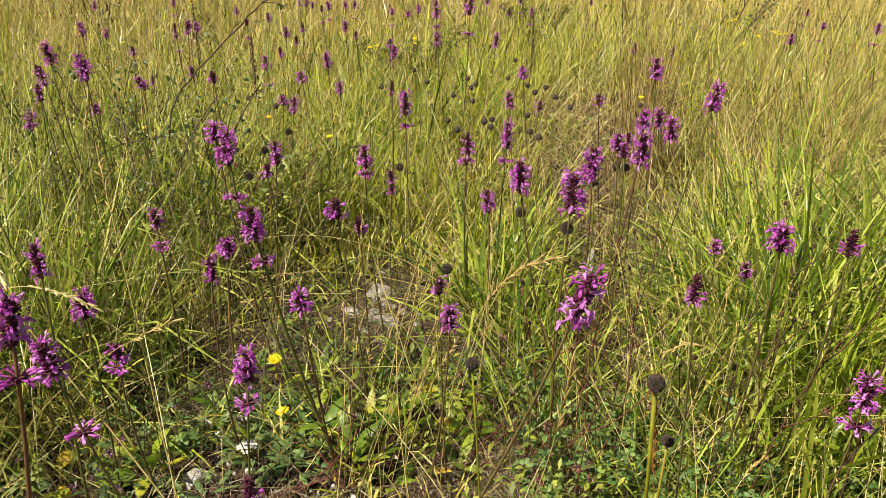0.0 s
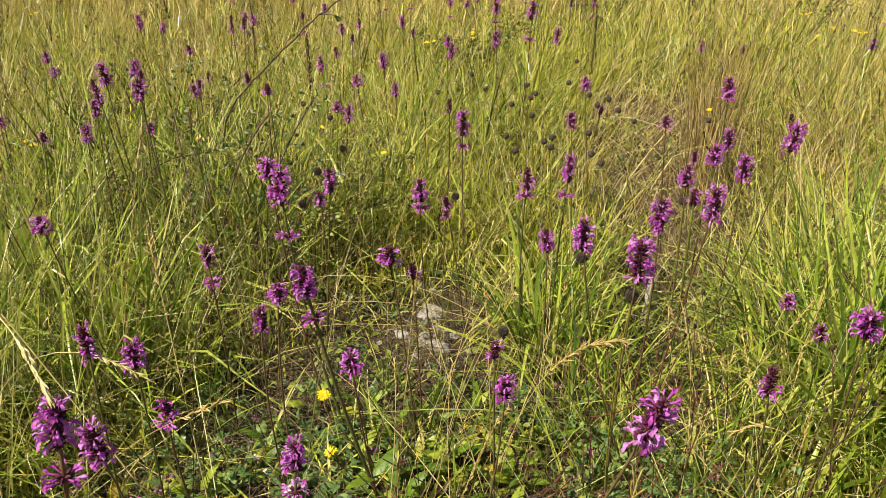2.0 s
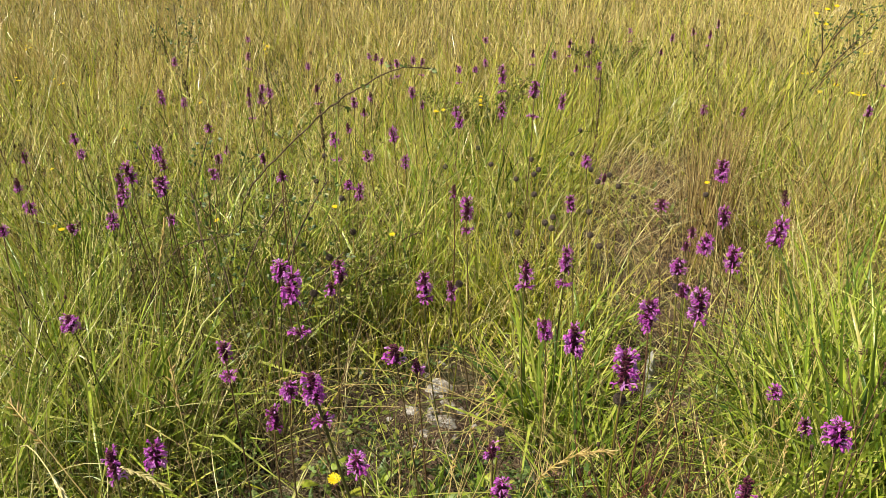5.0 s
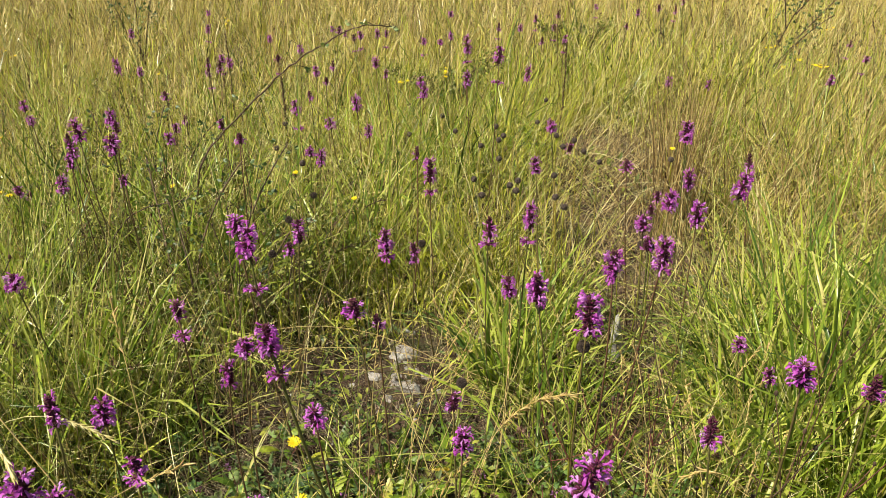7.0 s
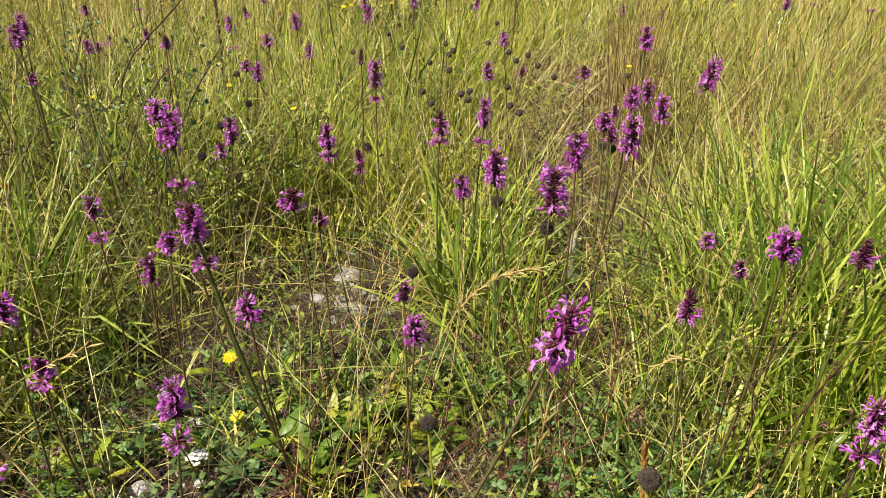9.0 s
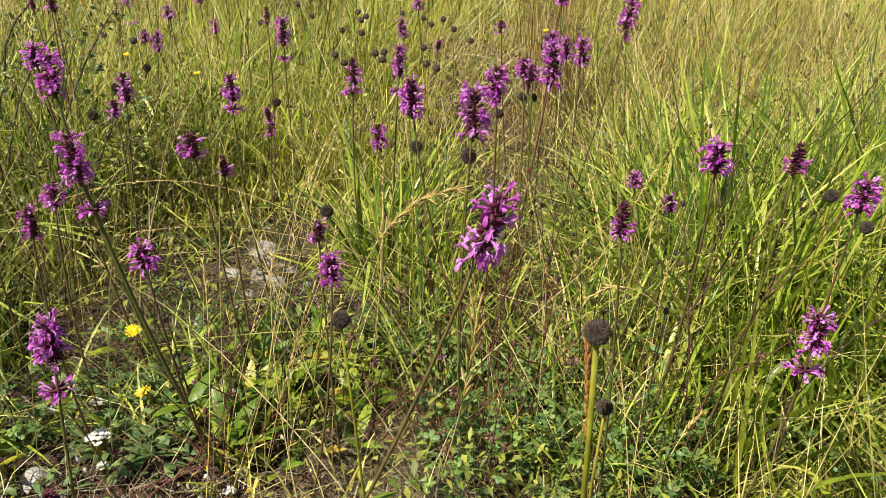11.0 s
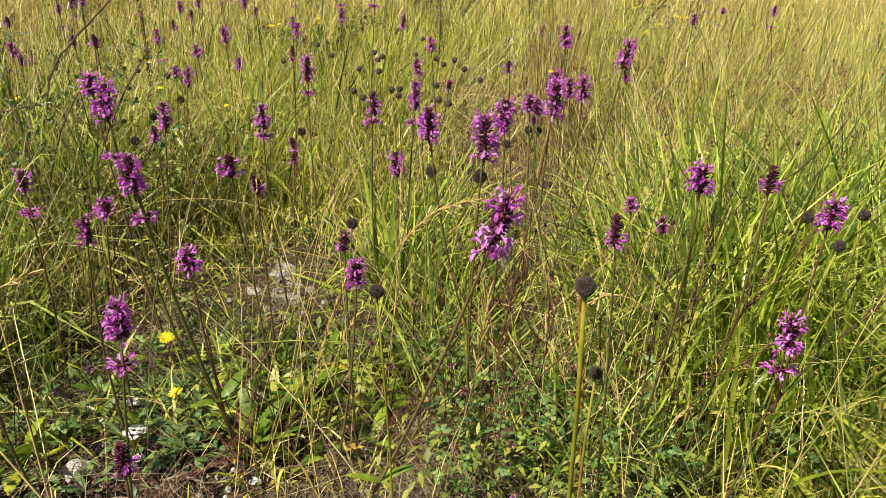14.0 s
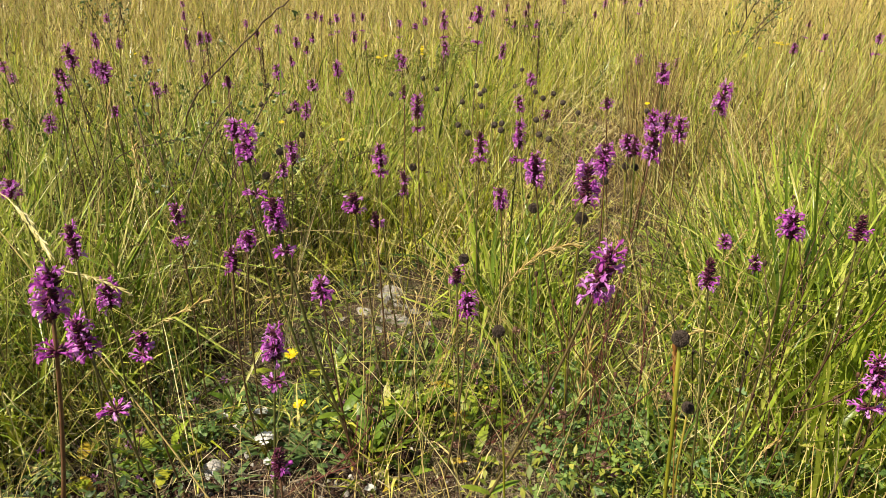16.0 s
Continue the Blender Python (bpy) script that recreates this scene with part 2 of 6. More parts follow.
def mesh_from_arrays(name, verts, quads, material, smooth=True):
    """A mesh from numpy arrays of vertices (n, 3) and four-cornered faces (m, 4)."""
    me = bpy.data.meshes.new(name)
    me.vertices.add(len(verts))
    me.vertices.foreach_set("co", verts.astype(np.float32).ravel())
    me.loops.add(quads.size)
    me.loops.foreach_set("vertex_index", quads.astype(np.int32).ravel())
    me.polygons.add(len(quads))
    me.polygons.foreach_set("loop_start", np.arange(0, quads.size, 4, dtype=np.int32))
    me.polygons.foreach_set("use_smooth", np.full(len(quads), smooth))
    me.materials.append(material)
    me.update(calc_edges=True)
    return me


def meadow_points(rs, count, y0=0.42, y1=15.0, keep=None, tuft=0, spread=0.03):
    """Places over the meadow, closer together near the path, in tufts, thinned by keep(x, y)."""
    made = np.zeros((0, 3))
    while len(made) < count:
        n = count * 2 if not tuft else count * 2 // tuft + 1
        y = y0 * (y1 / y0) ** rs.rand(n)
        x = 0.03 + (rs.rand(n) * 2 - 1) * (0.42 + 0.72 * y)
        if keep is not None:
            ok = rs.rand(n) < keep(x, y)
            x, y = x[ok], y[ok]
        az = rs.rand(len(x)) * 2 * math.pi
        if tuft:
            k = np.repeat(np.arange(len(x)), rs.randint(tuft // 2, tuft * 3 // 2 + 1, len(x)))
            away = rs.randn(len(k), 2) * spread * (0.6 + 0.25 * y[k])[:, None]
            x, y = x[k] + away[:, 0], y[k] + away[:, 1]
            az = np.arctan2(away[:, 1], away[:, 0]) + rs.randn(len(k)) * 0.6
        made = np.vstack([made, np.stack([x, y, az], 1)])
    made = made[rs.permutation(len(made))[:count]]
    return made[:, 0], made[:, 1], made[:, 2]


def blades(rs, x, y, az, height, lean, droop, width, segs=4, fold=0.0, z0=None, sway=0.5, kink=0.0):
    """Arrays for many grass blades: each rises from its place, leans over towards az and droops at its tip;
    the share kink of them is bent over part of the way up."""
    n = len(x)
    s = np.linspace(0, 1, segs + 1)[None, :]
    z = ground_z(x, y) - 0.004 if z0 is None else z0
    side = az + rs.randn(n) * 0.35
    out = height[:, None] * (lean[:, None] * s + droop[:, None] * s ** 2.2)
    up = height[:, None] * (s * np.sqrt(np.clip(1 - np.minimum(lean, 0.95) ** 2, 0.05, 1))[:, None] - 0.75 * droop[:, None] * s ** 2.6)
    if kink:
        past = np.clip(s - (0.35 + 0.45 * rs.rand(n))[:, None], 0, 1) * ((rs.rand(n) < kink) * height)[:, None]
        out, up = out + past * (0.1 + 0.5 * rs.rand(n))[:, None], up - past * (0.8 + 1.0 * rs.rand(n))[:, None]
    wob = sway * height[:, None] * 0.06 * np.sin(s * (3 + 3 * rs.rand(n))[:, None] + rs.rand(n)[:, None] * 6) * s
    cx = x[:, None] + np.cos(az)[:, None] * out + np.cos(side + 1.57)[:, None] * wob
    cy = y[:, None] + np.sin(az)[:, None] * out + np.sin(side + 1.57)[:, None] * wob
    cz = np.maximum(z[:, None] + up, z[:, None] * 0 + ground_z(cx, cy) + 0.002 * s)
    w = width[:, None] * np.clip(1.02 - s ** 2.4, 0.06, 1) * (0.65 + 0.35 * np.minimum(1, 4 * s))
    twist = (rs.rand(n) * 3.14)[:, None] + (rs.randn(n) * 0.7)[:, None] * s
    ax, ay = np.cos(twist) * w / 2, np.sin(twist) * w / 2
    azz = w * 0.15 * np.sin(twist * 2)
    left = np.stack([cx - ax, cy - ay, cz - azz], -1)
    right = np.stack([cx + ax, cy + ay, cz + azz], -1)
    if fold:
        mid = np.stack([cx + ay * fold * 2, cy - ax * fold * 2, cz], -1)
        cols = 3
        v = np.stack([left, mid, right], 2)
    else:
        cols = 2
        v = np.stack([left, right], 2)
    v = v.reshape(-1, 3)
    per = cols * (segs + 1)
    q = []
    for i in range(segs):
        for c in range(cols - 1):
            a = i * cols + c
            q.append((a, a + 1, a + cols + 1, a + cols))
    quads = (np.arange(n)[:, None, None] * per + np.array(q)[None]).reshape(-1, 4)
    tip = np.stack([cx, cy, cz], -1)
    return v, quads, tip


def join(pieces):
    vs, qs, base = [], [], 0
    for v, q in pieces:
        vs.append(v), qs.append(q + base)
        base += len(v)
    return np.concatenate(vs), np.concatenate(qs)


def spikelets(rs, tips, count, length, size, spread, taper=0.5):
    """Small pointed seeds set along the top of each stalk; tips: (n, k, 3) lines, the last points uppermost."""
    n = len(tips)
    top, below = tips[:, -1], tips[:, -2]
    way = top - below
    way /= np.linalg.norm(way, axis=1, keepdims=True) + 1e-9
    u = np.linspace(0, 1, count)[None, :, None] + rs.rand(n, count, 1) * 0.08
    at = top[:, None] - way[:, None] * u * length[:, None, None] * 1.0
    off = rs.randn(n, count, 3)
    off /= np.linalg.norm(off, axis=2, keepdims=True) + 1e-9
    d = way[:, None] + off * spread
    d /= np.linalg.norm(d, axis=2, keepdims=True)
    k = (taper + (1 - taper) * np.sin(np.clip(u, 0, 1) * 3.0))
    size = size[:, None, None] * k
    perp = np.cross(d, rs.randn(n, count, 3))
    perp /= np.linalg.norm(perp, axis=2, keepdims=True) + 1e-9
    start = at + off * spread * size * 0.25
    v = np.stack([start, start + d * size * 0.45 + perp * size * 0.17, start + d * size, start + d * size * 0.45 - perp * size * 0.17], 2)
    v = v.reshape(-1, 3)
    return v, np.arange(len(v)).reshape(-1, 4)


# ---- ground ----
def ground():
    near = np.arange(-2.4, 2.41, 0.04)
    gx = np.concatenate([[-90, -45, -22, -12, -7, -4.5, -3.2], near, [3.2, 4.5, 7, 12, 22, 45, 90]])
    gy = np.concatenate([[-60, -25, -10, -4, -1.5], np.arange(-0.6, 4.01, 0.04), [4.4, 5, 6, 7.5, 9.5, 12, 16, 24, 45, 120]])
    X, Y = np.meshgrid(gx, gy)
    rs = np.random.RandomState(3)
    Z = ground_z(X, Y) + rs.randn(*X.shape) * 0.0025
    w = len(gx)
    idx = (np.arange(len(gy) - 1)[:, None] * w + np.arange(w - 1)[None]).reshape(-1)
    quads = np.stack([idx, idx + 1, idx + w + 1, idx + w], 1)
    ob = new("ground", mesh_from_arrays("ground", np.stack([X, Y, Z], -1).reshape(-1, 3), quads, M_SOIL))
    ob.data.materials.append(M_THATCH)
    mid = (gx[:-1] + gx[1:]) / 2, (gy[:-1] + gy[1:]) / 2
    mx, my = np.meshgrid(*mid)
    open_soil = clearing(mx, my) + bare(mx, my) + 0.7 * front(mx, my) * (my > 0.3) + rs.randn(*mx.shape) * 0.08 > 0.35
    ob.data.polygons.foreach_set("material_index", np.where(open_soil, 0, 1).astype(np.int32).ravel())
    tagged(ob, "dry brown meadow soil with crumbs of chalk and moss", "ground", kind="structure")



# ---- grass over the whole meadow ----
def bell(x, y, cx, cy, rx, ry):
    return np.exp(-(((x - cx) / rx) ** 2 + ((y - cy) / ry) ** 2))


def clearing(x, y):
    """How open the sward is: the stony clearing and the low herbs in front."""
    return np.clip(1.7 * bell(x, y, -0.13, 1.16, 0.30, 0.38) + 1.6 * bell(x, y, 0.29, 1.38, 0.09, 0.24) + 1.6 * bell(x, y, -0.15, 0.75, 0.48, 0.30) + 1.3 * bell(x, y, 0.32, 0.80, 0.38, 0.19)
                   + 1.25 * bell(x, y, 0.40, 1.88, 0.22, 0.40) + 1.5 * bell(x, y, 0.42, 2.55, 0.23, 0.44) + 1.1 * bell(x, y, 0.36, 2.92, 0.21, 0.26) - 1.2 * bell(x, y, 0.09, 1.36, 0.11, 0.13), 0, 1)


def stony(x, y):
    return np.clip(1.4 * bell(x, y, -0.14, 1.36, 0.13, 0.15) + 0.9 * bell(x, y, 0.08, 1.19, 0.07, 0.07) + bell(x, y, 0.30, 1.46, 0.06, 0.14), 0, 1)


def front(x, y):
    """The strip at the walker's feet, where little stands tall."""
    return np.clip((0.78 - y) / 0.12, 0, 1) * (np.abs(x) < 0.8)


def lush(x, y):
    return np.clip(0.66 * bell(x, y, 0.88, 1.20, 0.50, 0.50) + 1.4 * bell(x, y, 0.08, 1.36, 0.11, 0.13) + 0.6 * bell(x, y, 0.15, 1.14, 0.07, 0.12) + 0.22 * bell(x, y, 0.55, 2.9, 0.9, 0.6)
                   + 0.34 * bell(x, y, -0.8, 1.5, 0.40, 0.45), 0, 1)


def parched(x, y):
    return np.clip(0.75 * bell(x, y, 0.50, 2.05, 0.34, 0.40) + np.clip((y - 2.15 - 0.2 * np.clip(x + 0.2, 0, 1)) / 2.6, 0, 1) + 0.30 * bell(x, y, 1.4, 2.4, 0.5, 0.8)
                   - 0.42 * bell(x, y, 0.35, 3.75, 0.75, 0.75) + 0.06 + 0.16 * np.clip((0.1 - x) / 0.4, 0, 1) * np.clip((y - 1.15) / 0.5, 0, 1), 0, 1)


def wiry(x, y):
    """Where pale wiry thatch lies open to the sky, between the herbs and the soil."""
    return np.clip(1.2 * bell(x, y, -0.33, 1.12, 0.13, 0.09) + 0.7 * bell(x, y, 0.08, 0.87, 0.11, 0.09) + 0.8 * bell(x, y, -0.53, 0.93, 0.12, 0.10) + 0.7 * bell(x, y, 0.20, 0.78, 0.16, 0.05)
                   + 0.6 * bell(x, y, -0.12, 1.30, 0.22, 0.12) + 0.8 * bell(x, y, 0.40, 1.85, 0.25, 0.30) + 0.9 * bell(x, y, 0.39, 2.70, 0.24, 0.42), 0, 1)


def bare(x, y):
    """The dark crumbly soil at the edge of the herbs."""
    return np.clip(1.3 * bell(x, y, -0.24, 0.83, 0.16, 0.055) + 1.2 * bell(x, y, -0.11, 0.81, 0.11, 0.065) + 0.9 * bell(x, y, 0.02, 0.80, 0.10, 0.045) + 1.6 * bell(x, y, -0.345, 0.85, 0.06, 0.07), 0, 1)


def lumps(x, y, size, seed):
    """Smooth random values from 0 to 1 over the meadow, in lumps of that size."""
    gx, gy = x / size + 500.3, y / size + 500.7
    ix, iy = np.floor(gx), np.floor(gy)
    fx, fy = gx - ix, gy - iy
    fx, fy = fx * fx * (3 - 2 * fx), fy * fy * (3 - 2 * fy)

    def lattice(a, c):
        s = np.sin(a * 127.1 + c * 311.7 + seed * 74.7) * 43758.5453
        return s - np.floor(s)

    return ((lattice(ix, iy) * (1 - fx) + lattice(ix + 1, iy) * fx) * (1 - fy) + (lattice(ix, iy + 1) * (1 - fx) + lattice(ix + 1, iy + 1) * fx) * fy)


def far_width(y):
    return 1 + 0.17 * np.clip(y - 1.6, 0, 12)


def sheet(name, material, label, pieces, category="grass"):
    v, q = join(pieces)
    return tagged(new(name, mesh_from_arrays(name, v, q, material)), label, category, kind="stuff")


def crumbs(rs, x, y, size):
    """Arrays for many four-sided crumbs that lie on the soil."""
    n = len(x)
    a = rs.rand(n)[:, None] * 6.283 + np.arange(4)[None] * 1.571
    r = size[:, None] * (0.7 + 0.6 * rs.rand(n, 4))
    base = np.stack([x[:, None] + np.cos(a) * r, y[:, None] + np.sin(a) * r, (ground_z(x, y) - 0.001)[:, None] + 0 * a], -1)
    top = np.stack([x[:, None] + np.cos(a) * r * 0.5, y[:, None] + np.sin(a) * r * 0.5, (ground_z(x, y) + size * (0.6 + 0.6 * rs.rand(n)))[:, None] + 0 * a], -1)
    v = np.concatenate([base, top], 1).reshape(-1, 3)
    q = np.array([(0, 1, 5, 4), (1, 2, 6, 5), (2, 3, 7, 6), (3, 0, 4, 7), (4, 5, 6, 7)])
    return v, (np.arange(n)[:, None, None] * 8 + q[None]).reshape(-1, 4)


def strands(rs, x, y, az, height, lean, droop, width, segs=5, fold=0.0, kink=0.0, heads=None):
    """Blades or stalks with fewer joints further off. heads: (share, seeds, length, size, spread) of the ripe heads on them."""
    pieces = []
    for k, far in ((y <= 2.6, False), (y > 2.6, True)):
        if not k.any():
            continue
        v, q, line = blades(rs, x[k], y[k], az[k], height[k], lean[k], droop[k], width[k], 3 if far else segs, 0 if far else fold, kink=kink)
        pieces.append((v, q))
        if heads:
            share, seeds, length, size, spread = heads
            some = rs.rand(k.sum()) < share
            m = some.sum()
            grow = far_width(y[k][some]) ** 0.7 * (1.25 if far else 1)
            pieces.append(spikelets(rs, line[some], seeds // 2 if far else seeds, length * (0.6 + 0.8 * rs.rand(m)), size * (0.75 + 0.5 * rs.rand(m)) * grow, spread))
    return pieces


def grass():
    rs = np.random.RandomState(11)
    u = rs.rand

    def tussocks(x, y, seed, least=0.03):
        v = lumps(x, y, 0.13, seed) * 0.38 + lumps(x, y, 0.45, seed + 1) * 0.22 + lumps(x, y, 0.19, 77) * 0.40
        near = np.clip((5.5 - y) / 3.5, 0, 1)
        return np.clip(near * (5.0 * v - 2.25) + (1 - near) * (0.2 + 1.1 * v), least, 1)

    def leaning(y):
        """Mostly upright, with a share that leans far over, less so further off."""
        n = len(y)
        return np.where(u(n) < 0.75, 0.04 + 0.45 * u(n), 0.4 + 0.5 * u(n)) * np.clip(1.35 - 0.2 * y, 0.45, 1)

    def combed(az, y, share):
        """Some blades point anywhere, and further off many lean with the wind."""
        n = len(y)
        az = np.where(u(n) < share, u(n) * 6.283, az)
        return np.where(u(n) < np.clip((y - 1.8) / 2, 0, 0.45), rs.randn(n) * 1.1 + 0.2, az)

    # short fine turf
    x, y, az = meadow_points(rs, 34000, keep=lambda x, y: (1 - np.where((x < 0.12) | (y > 1.7), 0.9, 0.6) * clearing(x, y)) * (1 - np.clip(1.2 * lush(x, y), 0, 0.85)) * (1 - 0.6 * front(x, y)) * (1 - bare(x, y)) * (1 - 0.65 * parched(x, y)) * tussocks(x, y, 3, 0.12), tuft=24, spread=0.026)
    n = len(x)
    h = (0.05 + 0.17 * u(n) ** 1.5) * (1 - 0.45 * clearing(x, y))
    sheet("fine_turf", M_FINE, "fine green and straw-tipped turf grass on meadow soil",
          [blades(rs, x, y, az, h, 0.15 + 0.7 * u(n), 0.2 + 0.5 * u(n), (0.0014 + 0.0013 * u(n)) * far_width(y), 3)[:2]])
    # upright meadow grass: tussocks, and single blades between them
    pieces = []
    for count, tuft, spread, wide in ((20000, 26, 0.024, 0.0028), (15000, 4, 0.03, 0.0040)):
        x, y, az = meadow_points(rs, count, keep=lambda x, y: (1 - 0.97 * clearing(x, y)) * (1 - 0.95 * front(x, y)) * (1 - 0.82 * parched(x, y)) * (1 - np.clip(1.4 * lush(x, y) * (y < 1.8), 0, 0.9)) * tussocks(x, y, 9), tuft=tuft, spread=spread)
        n = len(x)
        h = (0.10 + 0.23 * u(n)) * (1 - 0.55 * clearing(x, y)) * (0.5 + 0.85 * lumps(x, y, 0.22, 5)) * np.clip(0.85 + 0.12 * (y - 1.5), 0.85, 1.25)
        az = combed(az, y, 0.35)
        pieces += strands(rs, x, y, az, h, leaning(y), 0.05 + 0.6 * u(n) ** 2, (wide + 0.0028 * u(n)) * far_width(y), kink=0.55)
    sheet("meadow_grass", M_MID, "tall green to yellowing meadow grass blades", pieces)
    # parched grass, golden further off
    pieces = []
    for count, tuft, spread in ((18000, 26, 0.028), (18000, 5, 0.035)):
        x, y, az = meadow_points(rs, count, y0=0.7, keep=lambda x, y: (1 - 0.92 * clearing(x, y)) * parched(x, y) * (1 - front(x, y)) * tussocks(x, y, 14), tuft=tuft, spread=spread)
        n = len(x)
        h = (0.12 + 0.28 * u(n)) * (0.5 + 0.9 * lumps(x, y, 0.3, 6)) * (1 - 0.6 * clearing(x, y))
        az = combed(az, y, 0.35)
        pieces += strands(rs, x, y, az, h, leaning(y), 0.05 + 0.6 * u(n) ** 2, (0.0019 + 0.0022 * u(n)) * far_width(y), 4, kink=0.55)
    sheet("parched_grass", M_PARCHED, "parched golden grass blades of late summer", pieces)
    # fresh yellow-green grass in swathes behind the hollow and on the bank
    x, y, az = meadow_points(rs, 6500, y0=1.6, y1=6.0, keep=lambda x, y: np.clip(0.85 * bell(x, y, 0.25, 3.6, 0.85, 0.85) + 0.5 * bell(x, y, -0.9, 2.7, 0.55, 0.9) + 0.08, 0, 1) * (1 - 0.97 * clearing(x, y)) * tussocks(x, y, 55, 0.1), tuft=8, spread=0.035)
    n = len(x)
    az = np.where(u(n) < 0.45, rs.randn(n) * 0.7 + 0.1, u(n) * 6.283)
    sheet("lime_grass", M_LIME, "fresh yellow-green grass blades in swathes",
          strands(rs, x, y, az, 0.18 + 0.20 * u(n), 0.05 + 0.6 * u(n) ** 1.3, 0.05 + 0.5 * u(n) ** 2, (0.0018 + 0.0020 * u(n)) * far_width(y), 4, kink=0.35))
    # broad fresh blades
    x, y, az = meadow_points(rs, 14500, y1=5.0, keep=lambda x, y: np.clip(0.22 * (1 - parched(x, y)) + 0.08 * (y < 1.7) + lush(x, y) - 0.85 * clearing(x, y), 0, 1) * (1 - 0.9 * front(x, y)) * tussocks(x, y, 21, 0.06), tuft=7, spread=0.026)
    n = len(x)
    h = (0.15 + 0.30 * u(n)) * (0.65 + 0.6 * lumps(x, y, 0.2, 8)) * (1 - 0.45 * bell(x, y, 0.08, 1.36, 0.14, 0.16))
    az = np.where(u(n) < 0.3, rs.randn(n) * 0.8 + 0.2, np.where(u(n) < 0.5, u(n) * 6.283, az))
    sheet("broad_grass", M_BROAD, "broad fresh green folded grass blades in tussocks",
          strands(rs, x, y, az, h * (1 + 0.25 * lush(x, y)), leaning(y), 0.04 + 0.5 * u(n) ** 2, (0.0036 + 0.0048 * u(n)) * (1 + 0.45 * lush(x, y)) * (1 - 0.6 * clearing(x, y)), 5, fold=0.2, kink=0.45))
    # young green blades between the herbs of the open ground
    x = np.concatenate([0.40 + rs.randn(1500) * 0.15, 0.0 + rs.randn(300) * 0.14, -0.58 + rs.randn(400) * 0.14])
    y = np.concatenate([0.99 + rs.randn(1500) * 0.13, 1.14 + rs.randn(300) * 0.10, 1.14 + rs.randn(400) * 0.12])
    ok = (lumps(x, y, 0.09, 61) > 0.45) & (y > 0.76) & (stony(x, y) < 0.5) & (wiry(x, y) < 0.6)
    x, y = x[ok], y[ok]
    n = len(x)
    sheet("young_grass", M_BROAD, "short young green grass blades among the herbs",
          [blades(rs, x, y, u(n) * 6.283, 0.05 + 0.17 * u(n), 0.1 + 0.6 * u(n), 0.1 + 0.6 * u(n) ** 2, 0.0022 + 0.0036 * u(n), 5, fold=0.25, kink=0.2)[:2]])
    # dry stalks with seed heads
    x, y, az = meadow_points(rs, 17500, keep=lambda x, y: np.clip(0.34 + 0.83 * parched(x, y) - 0.45 * lush(x, y) * (y < 1.6), 0.03, 1) * (1 - 0.97 * clearing(x, y)) * (1 - 0.93 * front(x, y)) * tussocks(x, y, 30, 0.25), tuft=4, spread=0.05)
    n = len(x)
    h = (0.20 + 0.32 * u(n)) * (1 - 0.45 * clearing(x, y))
    az = combed(az, y, 0.4)
    sheet("dry_stalks", M_STRAW, "dry straw-coloured grass stalks with ripe seed heads",
          strands(rs, x, y, az, h, (0.05 + 0.75 * u(n) ** 1.5) * np.clip(1.35 - 0.2 * y, 0.4, 1), 0.5 * u(n) ** 2, (0.0011 + 0.0008 * u(n)) * far_width(y), 5, heads=(0.75, 10, 0.055, 0.0052, 0.35)))
    # long pale flowering stalks that stand above the sward and cross at all angles
    x, y, az = meadow_points(rs, 3100, y0=0.75, y1=7.0, keep=lambda x, y: (1 - 0.97 * clearing(x, y)) * (1 - 0.95 * front(x, y)) * np.clip(0.4 + 0.4 * lumps(x, y, 0.35, 71) + 0.5 * bell(x, y, -0.8, 2.4, 0.6, 1.0), 0, 1), tuft=3, spread=0.05)
    n = len(x)
    sheet("long_stalks", M_LONG, "long pale yellow-green flowering grass stalks above the sward",
          strands(rs, x, y, np.where(u(n) < 0.4, rs.randn(n) * 0.6, u(n) * 6.283), 0.34 + 0.26 * u(n), 0.05 + 0.70 * u(n) ** 1.3, 0.45 * u(n) ** 1.5, (0.0013 + 0.0009 * u(n)) * far_width(y), 6, heads=(0.45, 14, 0.07, 0.0060, 0.45)))
    # long stalks bent over the hollow by the wind
    n = 150
    x, y = rs.uniform(0.05, 0.60, n), rs.uniform(2.1, 3.3, n)
    sheet("bent_stalks", M_PALE, "long pale grass stalks bent over the hollow",
          [blades(rs, x, y, rs.randn(n) * 0.7, 0.34 + 0.22 * u(n), 0.3 + 0.45 * u(n), 0.2 + 0.5 * u(n), 0.0015 + 0.0010 * u(n), 7)[:2]])
    # reddish dead thatch and upright tan stalks round the parched hollow
    n = 1900
    x, y = 0.42 + rs.randn(n) * 0.20, 2.48 + rs.randn(n) * 0.40
    sheet("tan_stalks", M_TAN, "reddish tan dead grass stalks of a parched patch",
          [blades(rs, x, y, u(n) * 6.283, 0.05 + 0.14 * u(n), 0.45 + 0.5 * u(n), 0.5 * u(n) ** 2, 0.0014 + 0.0012 * u(n), 5)[:2],
           blades(rs, 0.51 + rs.randn(200) * 0.030, 2.18 + rs.randn(200) * 0.05, u(200) * 6.283, 0.40 + 0.16 * u(200), 0.04 + 0.14 * u(200), 0.1 * u(200), 0.0018 + 0.0010 * u(200), 5)[:2],
           blades(rs, 1.15 + rs.randn(2400) * 0.35, 2.5 + rs.randn(2400) * 0.5, u(2400) * 6.283, 0.16 + 0.28 * u(2400), 0.06 + 0.6 * u(2400) ** 1.5, 0.3 * u(2400) ** 2, 0.0016 + 0.0014 * u(2400), 5)[:2]])
